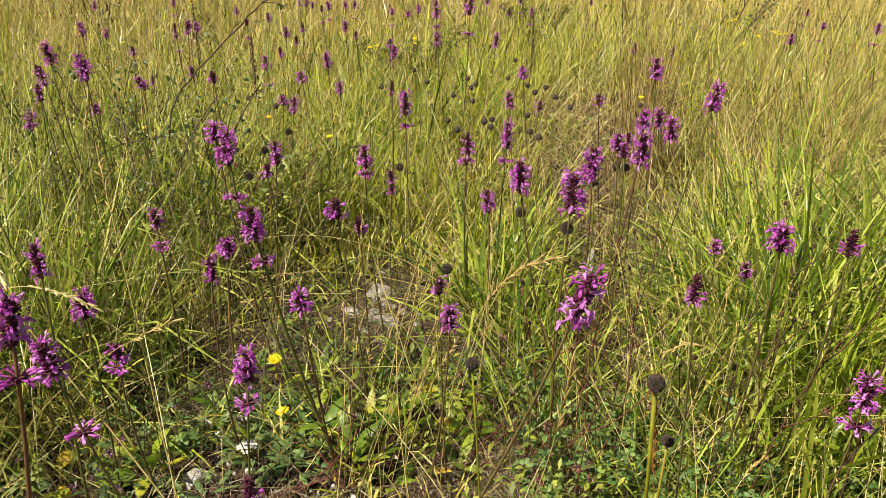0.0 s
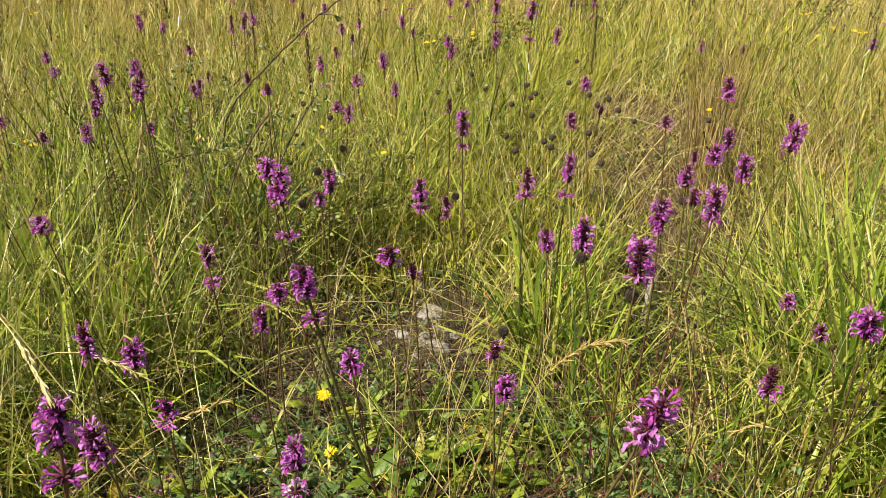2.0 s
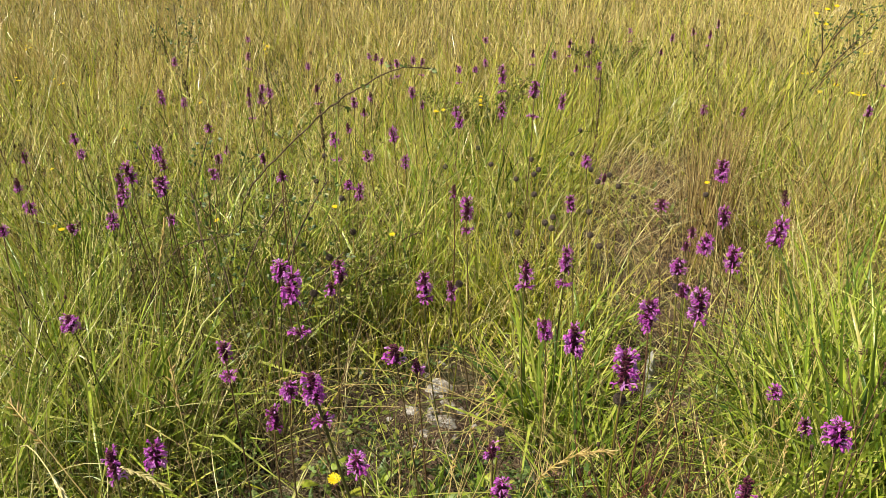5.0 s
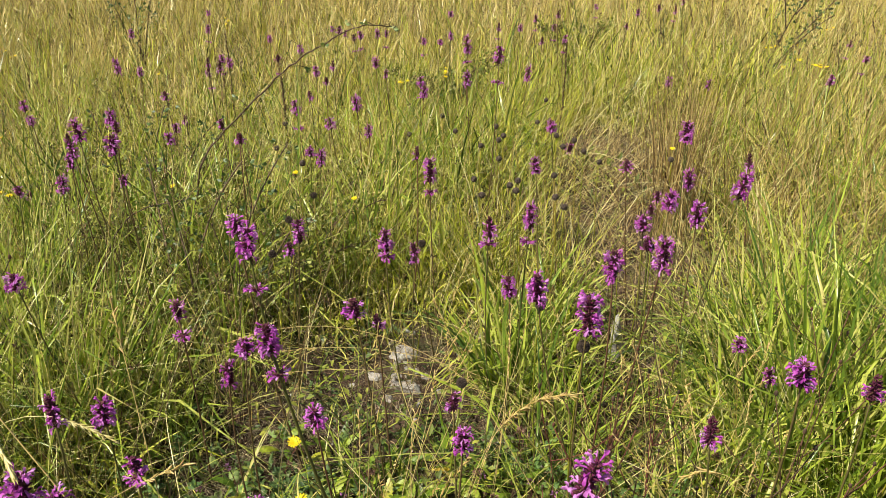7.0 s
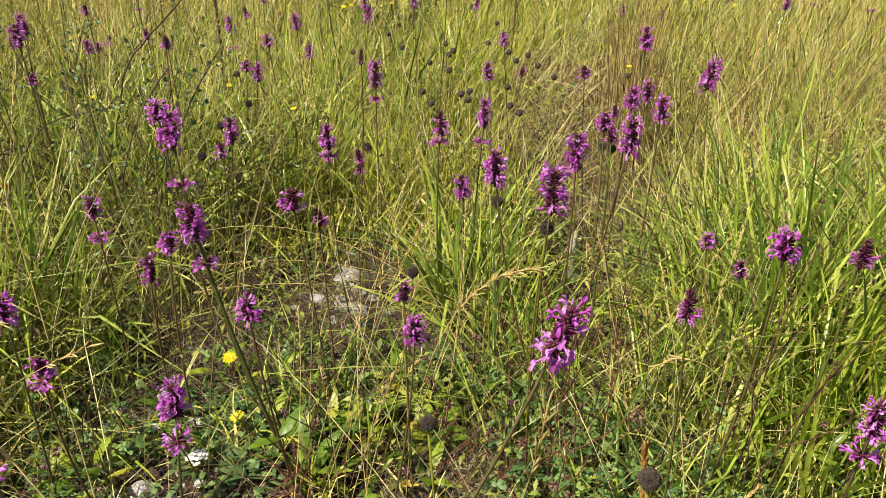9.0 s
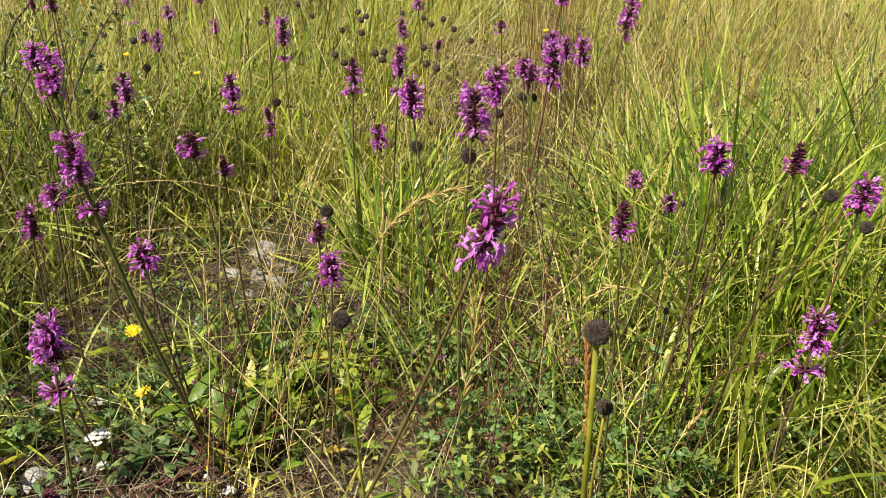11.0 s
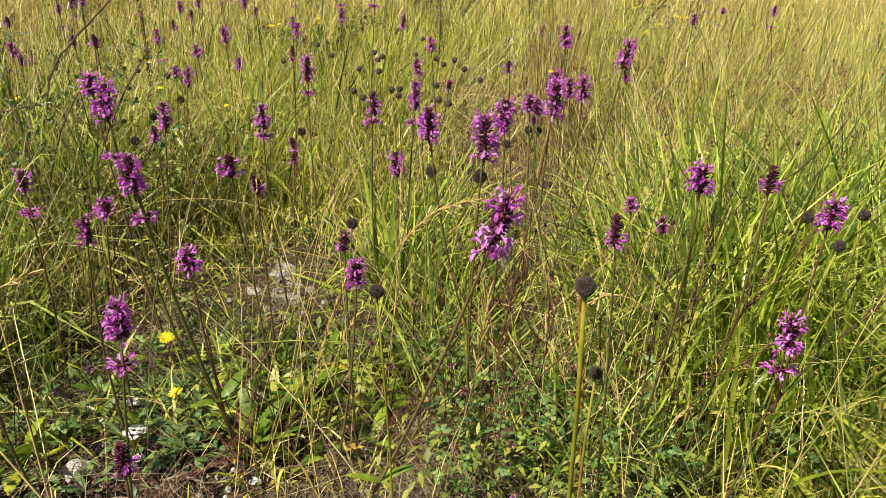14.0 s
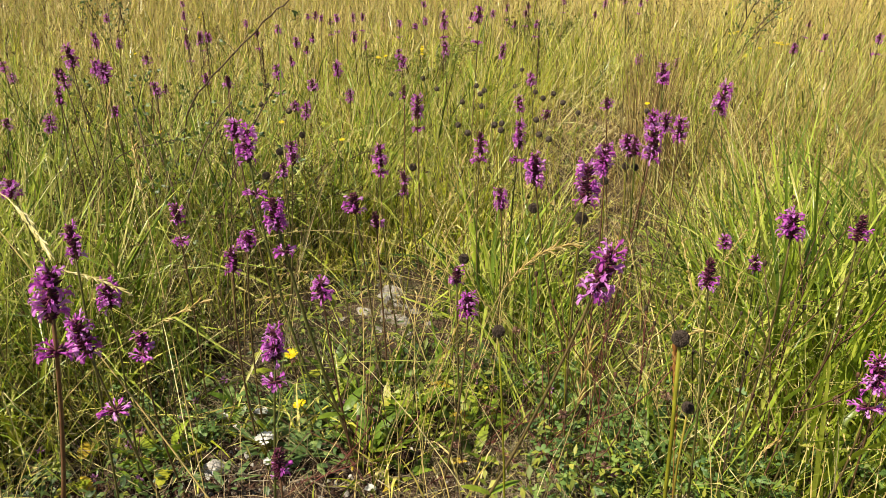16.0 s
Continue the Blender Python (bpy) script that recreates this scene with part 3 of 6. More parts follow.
    # the meadow round about and behind
    n0 = 16500
    x, y = rs.uniform(-6.5, 6.5, n0), rs.uniform(-4.5, 9, n0)
    ok = ~((np.abs(x - 0.03) < 0.38 + 0.70 * np.maximum(y, 0)) & (y > 0.40)) & ~((np.abs(x) < 0.45) & (y > -0.12) & (y < 0.5))
    k = np.repeat(np.flatnonzero(ok), 8)
    n = len(k)
    away = rs.randn(n, 2) * 0.045
    x, y, az = x[k] + away[:, 0], y[k] + away[:, 1], np.arctan2(away[:, 1], away[:, 0]) + rs.randn(n) * 0.9
    low = np.clip(np.hypot(x, y - 0.3) - 0.35, 0.25, 1)
    dry = u(n) < 0.25 + 0.6 * np.clip((y - 1.5) / 3, 0, 1)
    for name, material, k, words in (("outer_meadow", M_MID, ~dry, "green and yellow grass all round the clearing"), ("outer_straw", M_PARCHED, dry, "golden dry grass all round the clearing")):
        m = k.sum()
        sheet(name, material, words, [blades(rs, x[k], y[k], az[k], (0.14 + 0.26 * u(m)) * low[k], 0.06 + 0.65 * u(m) ** 1.5, 0.1 + 0.6 * u(m) ** 2, 0.0036 + 0.0030 * u(m), 2)[:2]])
    # brown withered flower heads on wiry stems
    x, y, az = meadow_points(rs, 3000, y0=0.9, y1=9.0, keep=lambda x, y: (1 - 0.8 * clearing(x, y)) * np.clip(2.5 * lumps(x, y, 0.5, 41) - 0.7, 0.05, 1), tuft=5, spread=0.07)
    n = len(x)
    v, q, line = blades(rs, x, y, az, 0.20 + 0.26 * u(n), 0.05 + 0.4 * u(n), 0.15 * u(n), (0.0012 + 0.0005 * u(n)) * far_width(y), 4)
    seeds = spikelets(rs, line, 9, 0.006 + 0.012 * u(n), 0.0068 * (0.7 + 0.6 * u(n)) * far_width(y) ** 0.5, 0.9, 0.8)
    sheet("withered_heads", M_SPECK, "brown withered flower heads on thin wiry stems", [(v, q), seeds], "dead plant")
    # thin dark stems of withered herbs, single in the sward
    x, y, az = meadow_points(rs, 4400, y0=0.85, y1=6.0, keep=lambda x, y: (1 - 0.7 * clearing(x, y)) * np.clip(2.2 * lumps(x, y, 0.3, 44) - 0.5 + 1.2 * bell(x, y, 1.35, 2.5, 0.6, 0.8), 0.1, 1), tuft=3, spread=0.05)
    n = len(x)
    sheet("dark_stems", M_SPECK, "thin dark brown stems of withered herbs in the grass",
          strands(rs, x, y, u(n) * 6.283, 0.10 + 0.26 * u(n), 0.05 + 0.6 * u(n) ** 1.3, 0.25 * u(n) ** 2, (0.0012 + 0.0010 * u(n)) * far_width(y), kink=0.3), "dead plant")
    # dark upright panicles of ripe brome above the far straw
    x, y, az = meadow_points(rs, 170, y0=1.9, y1=8.0, tuft=3, spread=0.08)
    n = len(x)
    v, q, line = blades(rs, x, y, az, 0.34 + 0.20 * u(n), 0.05 + 0.25 * u(n), 0.1 * u(n), 0.0014 * far_width(y), 4)
    seeds = spikelets(rs, line, 9, 0.05 + 0.05 * u(n), 0.015 * (0.7 + 0.6 * u(n)), 0.24, 0.8)
    sheet("brown_panicles", M_SPECK, "brown upright grass panicles above the straw", [(v, q), seeds])
    # fine bleached stalks, single and crossing at all angles
    x, y, az = meadow_points(rs, 11500, y0=0.55, y1=7.0, keep=lambda x, y: (1 - np.where(x < 0.1, 0.96, np.where(y > 1.7, 0.72, 0.90)) * clearing(x, y)) * (1 - 0.93 * front(x, y)) * (0.9 - 0.75 * lush(x, y) * (y < 1.35)), tuft=3, spread=0.06)
    n = len(x)
    sheet("fine_stalks", M_PALE, "thin bleached grass stalks crossing one another",
          strands(rs, x, y, u(n) * 6.283, 0.10 + 0.40 * u(n), (0.1 + 0.85 * u(n) ** 1.2) * np.clip(1.35 - 0.2 * y, 0.4, 1), 0.5 * u(n) ** 2, (0.0009 + 0.0007 * u(n)) * far_width(y), kink=0.15))
    # crumbled plant remains on the bare soil
    x, y, az = meadow_points(rs, 14000, y0=0.5, y1=2.4, keep=lambda x, y: 0.1 + 0.9 * clearing(x, y), tuft=8, spread=0.03)
    n = len(x)
    sheet("plant_debris", M_DEBRIS, "brown crumbled stems and moss on the bare soil",
          [blades(rs, x, y, u(n) * 6.283, 0.006 + 0.026 * u(n) ** 1.6, 0.6 + 0.35 * u(n), 0.2 * u(n), 0.0008 + 0.0018 * u(n) ** 2, 2, z0=ground_z(x, y) + 0.010 * u(n), sway=4)[:2]], "plant debris")
    # crumbs of soil, moss and chalk
    x, y, az = meadow_points(rs, 9000, y0=0.7, y1=1.6, keep=lambda x, y: 0.04 + 0.96 * np.clip(bare(x, y) + 0.3 * wiry(x, y), 0, 1), tuft=6, spread=0.02)
    n = len(x)
    sheet("soil_crumbs", M_CRUMB, "crumbs of dark soil, moss and chalk", [crumbs(rs, x, y, 0.0012 + 0.0042 * u(n) ** 3)], "soil")
    # wiry pale thatch lying open between the herbs
    x, y, az = meadow_points(rs, 11000, y0=0.7, y1=2.9, keep=lambda x, y: 0.03 + 0.97 * wiry(x, y) * np.clip(2.4 * lumps(x, y, 0.06, 81) - 0.5, 0.1, 1), tuft=12, spread=0.02)
    n = len(x)
    z0 = ground_z(x, y) + 0.018 * u(n) ** 1.5
    sheet("wiry_thatch", M_WIRY, "pale wiry dead grass tangled over the soil",
          [blades(rs, x, y, u(n) * 6.283, 0.02 + 0.05 * u(n), 0.7 + 0.3 * u(n), 0.3 * u(n), 0.0005 + 0.0007 * u(n), 4, z0=z0, sway=5)[:2]], "dead grass")
    # fallen dead blades
    x, y, az = meadow_points(rs, 34000, y1=6.0, keep=lambda x, y: 1 - 0.8 * clearing(x, y) * (y < 1.55) * (lumps(x, y, 0.12, 50) > 0.4) * (1 - stony(x, y)), tuft=10, spread=0.04)
    n = len(x)
    z0 = ground_z(x, y) + (0.025 + 0.09 * (1 - clearing(x, y))) * u(n) ** 2
    sheet("dead_grass", M_LITTER, "bleached dead grass blades lying on the soil",
          [blades(rs, x, y, u(n) * 6.283, 0.025 + 0.08 * u(n), 0.75 + 0.25 * u(n), 0.1 + 0.25 * u(n), 0.0009 + 0.0011 * u(n), 2, z0=z0, sway=3)[:2]], "dead grass")


ground()
grass()

# ---- flowers: betony ----
def floret_build(bend=0.0, open_=1.0):
    """One tubular floret with a hood and a lobed lip, 1 long, pointing along +x."""
    b = Build()
    b.tube([(0, 0, 0), (0.30, 0, 0.03 + bend * 0.3), (0.52, 0, 0.09 + bend), (0.66, 0, 0.10 + bend)], [0.050, 0.062, 0.088, 0.105], 6, cap=False)
    e = Vector((0.64, 0, 0.10 + bend))
    y = Vector((0, 1, 0))
    b.blade([e + Vector((0, 0, 0.09)), e + Vector((0.13, 0, 0.17)), e + Vector((0.26, 0, 0.18)), e + Vector((0.34, 0, 0.11))], [0.16, 0.21, 0.18, 0.05], y, fold=-0.55)
    b.blade([e + Vector((0, 0, -0.07)), e + Vector((0.14, 0, -0.12 * open_)), e + Vector((0.25, 0, -0.27 * open_)), e + Vector((0.24, 0, -0.36 * open_))], [0.14, 0.20, 0.25, 0.12], y, fold=-0.25)
    for s in (-1, 1):
        b.blade([e + Vector((0, 0.07 * s, -0.03)), e + Vector((0.12, 0.15 * s, -0.07)), e + Vector((0.17, 0.23 * s, -0.16 * open_))], [0.11, 0.13, 0.06], Vector((0.3, 0, 1)))
    return b


def far_floret_build():
    """The same floret with few faces, for plants further off."""
    b = Build()
    b.tube([(0, 0, 0), (0.66, 0, 0.10)], [0.05, 0.10], 4, cap=False)
    b.blade([(0.62, 0, 0.18), (0.98, 0, 0.24)], [0.18, 0.10], Vector((0, 1, 0)), fold=-0.4)
    b.blade([(0.62, 0, 0.03), (0.80, 0, -0.05), (0.90, 0, -0.26)], [0.16, 0.34, 0.16], Vector((0, 1, 0)), fold=-0.2)
    return b


FLORETS = [floret_build(0.0, 1.0), floret_build(0.08, 0.7), floret_build(-0.08, 1.25)]
FAR_FLORET = far_floret_build()
FLORET_MESHES = [b.mesh("floret", M_FLORET) for b in FLORETS]


def spike_plan(seed, style):
    """Calyces, and florets as (kind, matrix), for a flower spike 1 long and centred on its middle.
    style: full, budding (dark tip, florets low), sparse, or whorl (one ring)."""
    rd = random.Random(seed)
    calyces, florets = Build(), []
    half = 0.5 if style != "whorl" else 0.06
    rows = 10 if style != "whorl" else 2
    calyces.tube([(0, 0, -half - 0.06), (0, 0, 0), (0, 0, half * 0.92)], [0.045, 0.06, 0.02], 5)
    bald = rd.uniform(0, 6.28)
    for r in range(rows):
        u = (r + 0.5) / rows
        z = -half + 2 * half * u
        ring = (0.8 + 0.3 * math.sin(u * 3.0)) * (1 - 0.38 * max(0, u - 0.65) / 0.35) * rd.uniform(0.9, 1.1) if style != "whorl" else 0.9
        thin = rd.choice((0.1, 0.45, 0.7, 0.9, 1.0, 1.15))
        for k in range(9):
            a = 2 * math.pi * (k / 9 + 0.5 * (r % 2) / 9) + rd.uniform(-0.25, 0.25)
            rise = 0.22 + 1.2 * max(0, u - 0.55) + rd.uniform(-0.3, 0.3)
            d = Vector((math.cos(a), math.sin(a), rise)).normalized()
            p = Vector((math.cos(a) * 0.04, math.sin(a) * 0.04, z + rd.uniform(-0.03, 0.03)))
            ln = 0.135 * ring * rd.uniform(0.8, 1.2)
            calyces.tube([p, p + d * ln * 0.55, p + d * ln * 0.95, p + d * ln * 1.3], [0.018, 0.034, 0.026, 0.003], 4, cap=False)
            chance = {"full": 0.85 if u < 0.9 else 0.5, "budding": 0.5 if u < 0.4 else 0.0, "sparse": 0.40 if u < 0.9 else 0.15, "whorl": 0.8}[style] * (thin if style != "whorl" else 1)
            if math.cos(a - bald - 2.2 * u) > 0.75:
                chance *= 0.35
            if style == "whorl":
                d = Vector((math.cos(a), math.sin(a), rd.uniform(-0.1, 0.3))).normalized()
            if rd.random() < chance:
                tilt = math.degrees(math.asin(max(-1, min(1, d.z)))) * 0.75 + (rd.uniform(-32, 20) if style != "whorl" else rd.uniform(-12, 14))
                m = Matrix.Translation(p + d * ln * 0.5) @ pose(0, 0, 0, 0, 0, math.degrees(a) + rd.uniform(-25, 25)) @ pose(0, 0, 0, rd.uniform(-40, 40), -tilt, 0)
                florets.append((rd.randrange(3), m @ Matrix.Scale(0.33 * (0.5 + 0.5 * ring) * rd.uniform(0.7, 1.2), 4)))
    return calyces, florets


SPIKES = {s: [spike_plan(40 + 7 * i + len(s), s) for i in range(5 if s == "full" else 3)] for s in ("full", "budding", "sparse", "whorl")}
SPIKE_MESHES = {s: [c.mesh("flower_spike", M_CALYX) for c, _ in v] for s, v in SPIKES.items()}


def joined_spike(calyces, florets):
    b = Build()
    b.add(calyces, Matrix.Identity(4))
    for k, m in florets:
        b.add(FAR_FLORET, m, 1)
    return b.mesh("flower_spike", M_CALYX, M_FLORET_I)


FAR_MESHES = {s: [joined_spike(c, f) for c, f in v] for s, v in SPIKES.items()}


def stem_leaf_mesh(length, width):
    b = Build()
    n = 10
    pts = [Vector((length * i / n, 0, 0.25 * length * (i / n) - 0.32 * length * (i / n) ** 2)) for i in range(n + 1)]
    b.blade(pts, [width * (0.25 + math.sin(math.pi * min(1, 0.12 + i / n * 0.88)) * (1 + 0.12 * (i % 2))) for i in range(n)] + [0.0004], Vector((0, 1, 0)), fold=0.25)
    return b.mesh("leaf", M_LEAF)


STEM_LEAF = stem_leaf_mesh(0.034, 0.008)
STEM_LEAF_LONG = stem_leaf_mesh(0.055, 0.012)
count_betony = [0]


def betony(x, y, z, length=0.045, width=0.031, base=None, style="full", whorl=0.0, near=False, leaf_at=0.0, label="", thick=1.0, stem=M_STEM):
    """A betony in flower. (x, y, z): the middle of its spike; base: how far its foot stands off sideways; whorl: a ring of florets so far below."""
    i = count_betony[0]
    count_betony[0] += 1
    rd = random.Random(500 + i)
    if base is None:
        base = (rd.uniform(-0.05, 0.05), rd.uniform(-0.04, 0.05))
    foot = Vector((x + base[0], y + base[1], 0))
    foot.z = float(ground_z(foot.x, foot.y)) - 0.01
    top = Vector((x, y, z))
    plant = new("betony", None)
    plant.empty_display_size = 0.02
    plant.location = foot
    tall = z - foot.z
    bow = Vector((-base[0] * 0.10 + rd.uniform(-0.008, 0.008), -base[1] * 0.12, 0))
    pts = [p - foot for p in curve_points(foot, top, bow, 9)]
    axis = (pts[-1] - pts[-2]).normalized()
    axis = (axis + Vector((rd.uniform(-0.12, 0.12), rd.uniform(-0.12, 0.12), 0.2))).normalized()
    b = Build()
    b.tube(pts, [0.0017 * thick * (1 - 0.35 * k / 8) for k in range(9)], 5)
    part("stem", b.mesh("stem", stem), plant)

    def head(kind, at, size, wide, name):
        turn = axis.to_track_quat("Z", "Y").to_matrix().to_4x4() @ pose(0, 0, 0, 0, 0, rd.uniform(0, 360))
        which = rd.randrange(len(SPIKES[kind]))
        fat = wide / (0.92 if near else 0.98)
        m = Matrix.Translation(at) @ turn @ Matrix.Diagonal((fat, fat, size * 0.84, 1))
        ob = part(name, (SPIKE_MESHES if near else FAR_MESHES)[kind][which], plant)
        ob.matrix_basis = m
        if near:
            for k, fm in SPIKES[kind][which][1]:
                fo = part("floret", FLORET_MESHES[k], ob)
                loc, rot, sc = fm.decompose()
                fo.matrix_basis = Matrix.LocRotScale(Vector((loc.x, loc.y, loc.z)), rot, Vector((sc.x, sc.y, sc.z)))

    head(style, pts[-1], length, width, "flower_spike")
    if whorl:
        k = max(0.0, 1 - whorl / tall) * 8
        j = min(7, int(k))
        head("whorl", pts[j].lerp(pts[j + 1], k - j), length * 0.9, width * 1.2, "flower_whorl")
    if leaf_at:
        k = leaf_at * 8
        j = min(7, int(k))
        at, a0 = pts[j].lerp(pts[j + 1], k - j), rd.uniform(0, 360)
        for s in (0, 180):
            lf = part("leaf", STEM_LEAF if leaf_at > 0.4 else STEM_LEAF_LONG, plant)
            lf.matrix_basis = Matrix.Translation(at) @ pose(0, 0, 0, 0, -25, a0 + s)
    words = {"full": "purple betony in full flower on a slender green stem", "budding": "purple betony with dark unopened buds above its florets",
             "sparse": "purple betony going over, with few florets remaining"}[style]
    return tagged(plant, label or words, "wildflower", group="betony in the meadow")


# the nearest plants
betony(-0.310, 0.493, 0.466, 0.056, 0.036, (-0.10, 0.0), whorl=0.055, near=True, label="tall purple betony on a reddish brown stem", thick=1.6, stem=M_BSTEM)
betony(-0.331, 0.561, 0.387, 0.046, 0.034, (0.11, 0.02), whorl=0.085, near=True, leaf_at=0.35, label="leaning purple betony with a separate lower whorl")
betony(-0.345, 0.60, 0.470, 0.040, 0.026, (-0.01, 0.0), style="sparse", near=True)
betony(-0.150, 0.585, 0.371, 0.042, 0.030, (-0.028, 0.01), whorl=0.042, near=True, label="purple betony with a separate ring of florets below")
betony(-0.127, 0.490, 0.304, 0.036, 0.028, (0.01, 0.0), style="budding", near=True, leaf_at=0.6, label="short purple betony just above the herbs")
betony(0.157, 0.551, 0.474, 0.056, 0.037, (-0.19, 0.04), near=True, leaf_at=0.45, thick=1.15, label="large purple betony on a long leaning stem")
betony(0.034, 0.781, 0.323, 0.034, 0.030, (-0.04, 0.01), near=True, label="short purple betony with a rounded spike")
betony(0.017, 0.839, 0.336, 0.028, 0.026, (0.01, 0.02), style="sparse", near=True)
betony(-0.151, 0.798, 0.330, 0.030, 0.032, (0.025, 0.05), near=True, leaf_at=0.4)
betony(-0.213, 0.834, 0.415, 0.054, 0.034, (0.095, 0.02), near=True, thick=1.7, whorl=0.05, label="stout purple betony on a thick ridged stem")
betony(-0.430, 0.800, 0.312, 0.042, 0.033, (-0.02, 0.03), near=True)
betony(-0.371, 0.751, 0.277, 0.028, 0.032, (0.01, 0.04), style="sparse", near=True, whorl=0.022)
betony(-0.289, 0.875, 0.333, 0.042, 0.030, (0.0, 0.03), style="sparse", near=True)
betony(-0.284, 0.930, 0.340, 0.034, 0.030, (-0.01, 0.02), near=True)
betony(-0.334, 1.070, 0.464, 0.030, 0.036, (0.085, -0.03), near=True, thick=1.2)
betony(-0.309, 1.045, 0.446, 0.056, 0.038, (0.09, -0.02), near=True, thick=1.5, whorl=0.075)
betony(-0.419, 1.012, 0.346, 0.034, 0.032, (0.0, 0.02), style="sparse", near=True, whorl=0.045)
betony(-0.668, 1.008, 0.381, 0.034, 0.034, (0.07, 0.05), near=True)
betony(-0.140, 0.987, 0.379, 0.036, 0.036, (0.03, 0.03), style="sparse", near=True)
betony(-0.112, 1.010, 0.345, 0.030, 0.026, (0.01, 0.02), style="budding", near=True)
betony(0.075, 1.178, 0.324, 0.044, 0.030, (-0.01, -0.02), near=True)
betony(0.116, 0.937, 0.450, 0.050, 0.034, (0.12, 0.04), near=True)
betony(0.178, 0.867, 0.453, 0.060, 0.038, (0.0, 0.02), near=True)
betony(0.224, 1.049, 0.434, 0.056, 0.034, (-0.02, -0.02), near=True)
betony(0.288, 1.029, 0.463, 0.054, 0.034, (-0.06, 0.04), near=True)
betony(0.285, 1.150, 0.425, 0.026, 0.028, (0.0, 0.02), style="sparse", near=True)
betony(0.410, 0.799, 0.430, 0.040, 0.034, (-0.03, 0.03), near=True, thick=1.2)
betony(0.470, 0.764, 0.442, 0.036, 0.028, (-0.03, 0.05), style="budding", near=True)
betony(0.303, 0.734, 0.396, 0.040, 0.028, (0.025, 0.03), style="budding", near=True)
betony(0.427, 1.086, 0.292, 0.024, 0.026, (0.01, 0.01), near=True)
betony(0.449, 1.004, 0.293, 0.026, 0.026, (0.0, 0.01), style="sparse", near=True)
betony(0.488, 0.693, 0.297, 0.044, 0.036, (-0.035, 0.03), near=True, whorl=0.045)
betony(0.552, 0.776, 0.398, 0.040, 0.032, (0.0, 0.03), near=True)
betony(0.440, 1.252, 0.486, 0.052, 0.030, (-0.10, 0.05), near=True)
betony(0.383, 1.281, 0.424, 0.044, 0.032, (0.0, 0.02), near=True)
betony(0.345, 1.330, 0.425, 0.040, 0.032, (0.0, 0.03), near=True)
betony(0.300, 1.305, 0.393, 0.036, 0.032, (0.01, 0.02), near=True)
# the second rank
betony(-0.132, 1.196, 0.390, 0.046, 0.032, whorl=0.03)
betony(-0.297, 1.255, 0.375, 0.050, 0.032)
betony(-0.310, 1.235, 0.350, 0.030, 0.028, style="sparse")
betony(0.038, 1.236, 0.405, 0.046, 0.032, style="sparse", whorl=0.03)
betony(0.106, 1.272, 0.411, 0.052, 0.030, whorl=0.045)
betony(-0.114, 1.40, 0.265, 0.030, 0.028, style="sparse")
betony(-0.110, 1.36, 0.302, 0.026, 0.026, style="sparse")
betony(-0.097, 1.512, 0.404, 0.056, 0.034, whorl=0.045)
betony(-0.130, 1.560, 0.425, 0.034, 0.026, style="budding")
betony(-0.436, 1.836, 0.330, 0.032, 0.032)
betony(-0.400, 1.800, 0.325, 0.050, 0.030)
betony(-0.434, 2.036, 0.344, 0.036, 0.036)
betony(-0.355, 2.155, 0.290, 0.044, 0.032)
betony(-0.553, 2.120, 0.363, 0.048, 0.036, whorl=0.06)
betony(-0.395, 2.190, 0.360, 0.050, 0.036)
betony(-0.225, 2.380, 0.352, 0.044, 0.034)
betony(-0.250, 2.480, 0.360, 0.040, 0.034, whorl=0.05)
betony(-0.113, 2.620, 0.452, 0.064, 0.036, whorl=0.055)
betony(0.014, 2.060, 0.530, 0.052, 0.036, whorl=0.07)
betony(-0.092, 2.349, 0.400, 0.046, 0.034)
betony(0.086, 2.763, 0.330, 0.058, 0.034)
betony(0.151, 1.886, 0.395, 0.040, 0.032)
betony(0.221, 2.30, 0.215, 0.034, 0.036, style="sparse")
betony(0.114, 1.579, 0.400, 0.036, 0.032)
betony(0.428, 1.678, 0.452, 0.048, 0.034, whorl=0.02)
betony(0.450, 1.700, 0.336, 0.050, 0.036)
betony(0.397, 1.757, 0.274, 0.030, 0.028, style="sparse")
betony(0.375, 1.690, 0.268, 0.026, 0.028, style="sparse")
betony(0.300, 1.596, 0.400, 0.030, 0.032, style="sparse")
betony(0.600, 1.80, 0.350, 0.044, 0.030, style="budding")
betony(0.459, 1.800, 0.420, 0.032, 0.026, style="sparse")
betony(0.722, 2.870, 0.283, 0.040, 0.030, style="sparse")
betony(0.576, 2.815, 0.301, 0.046, 0.032)
# the left bank
betony(-0.695, 1.293, 0.534, 0.043, 0.032, (0.10, 0.0))
betony(-0.652, 1.324, 0.500, 0.043, 0.036, (0.06, 0.02))
betony(-0.730, 1.320, 0.490, 0.043, 0.028, (0.09, 0.0), style="sparse")
betony(-0.790, 1.400, 0.440, 0.040, 0.030, style="sparse")
betony(-0.841, 1.435, 0.374, 0.043, 0.032)
betony(-0.653, 1.343, 0.425, 0.022, 0.028, style="sparse")
betony(-0.519, 1.602, 0.433, 0.030, 0.032, style="budding")
betony(-0.511, 1.575, 0.441, 0.026, 0.028, style="budding")
betony(-0.854, 1.686, 0.444, 0.040, 0.032)
betony(-0.900, 2.100, 0.300, 0.031, 0.030)
betony(-0.930, 2.230, 0.290, 0.031, 0.030, style="budding")
betony(-1.070, 1.493, 0.372, 0.033, 0.032)
betony(-1.180, 1.800, 0.200, 0.026, 0.032, style="sparse")
betony(-1.145, 1.565, 0.400, 0.038, 0.028, style="budding")
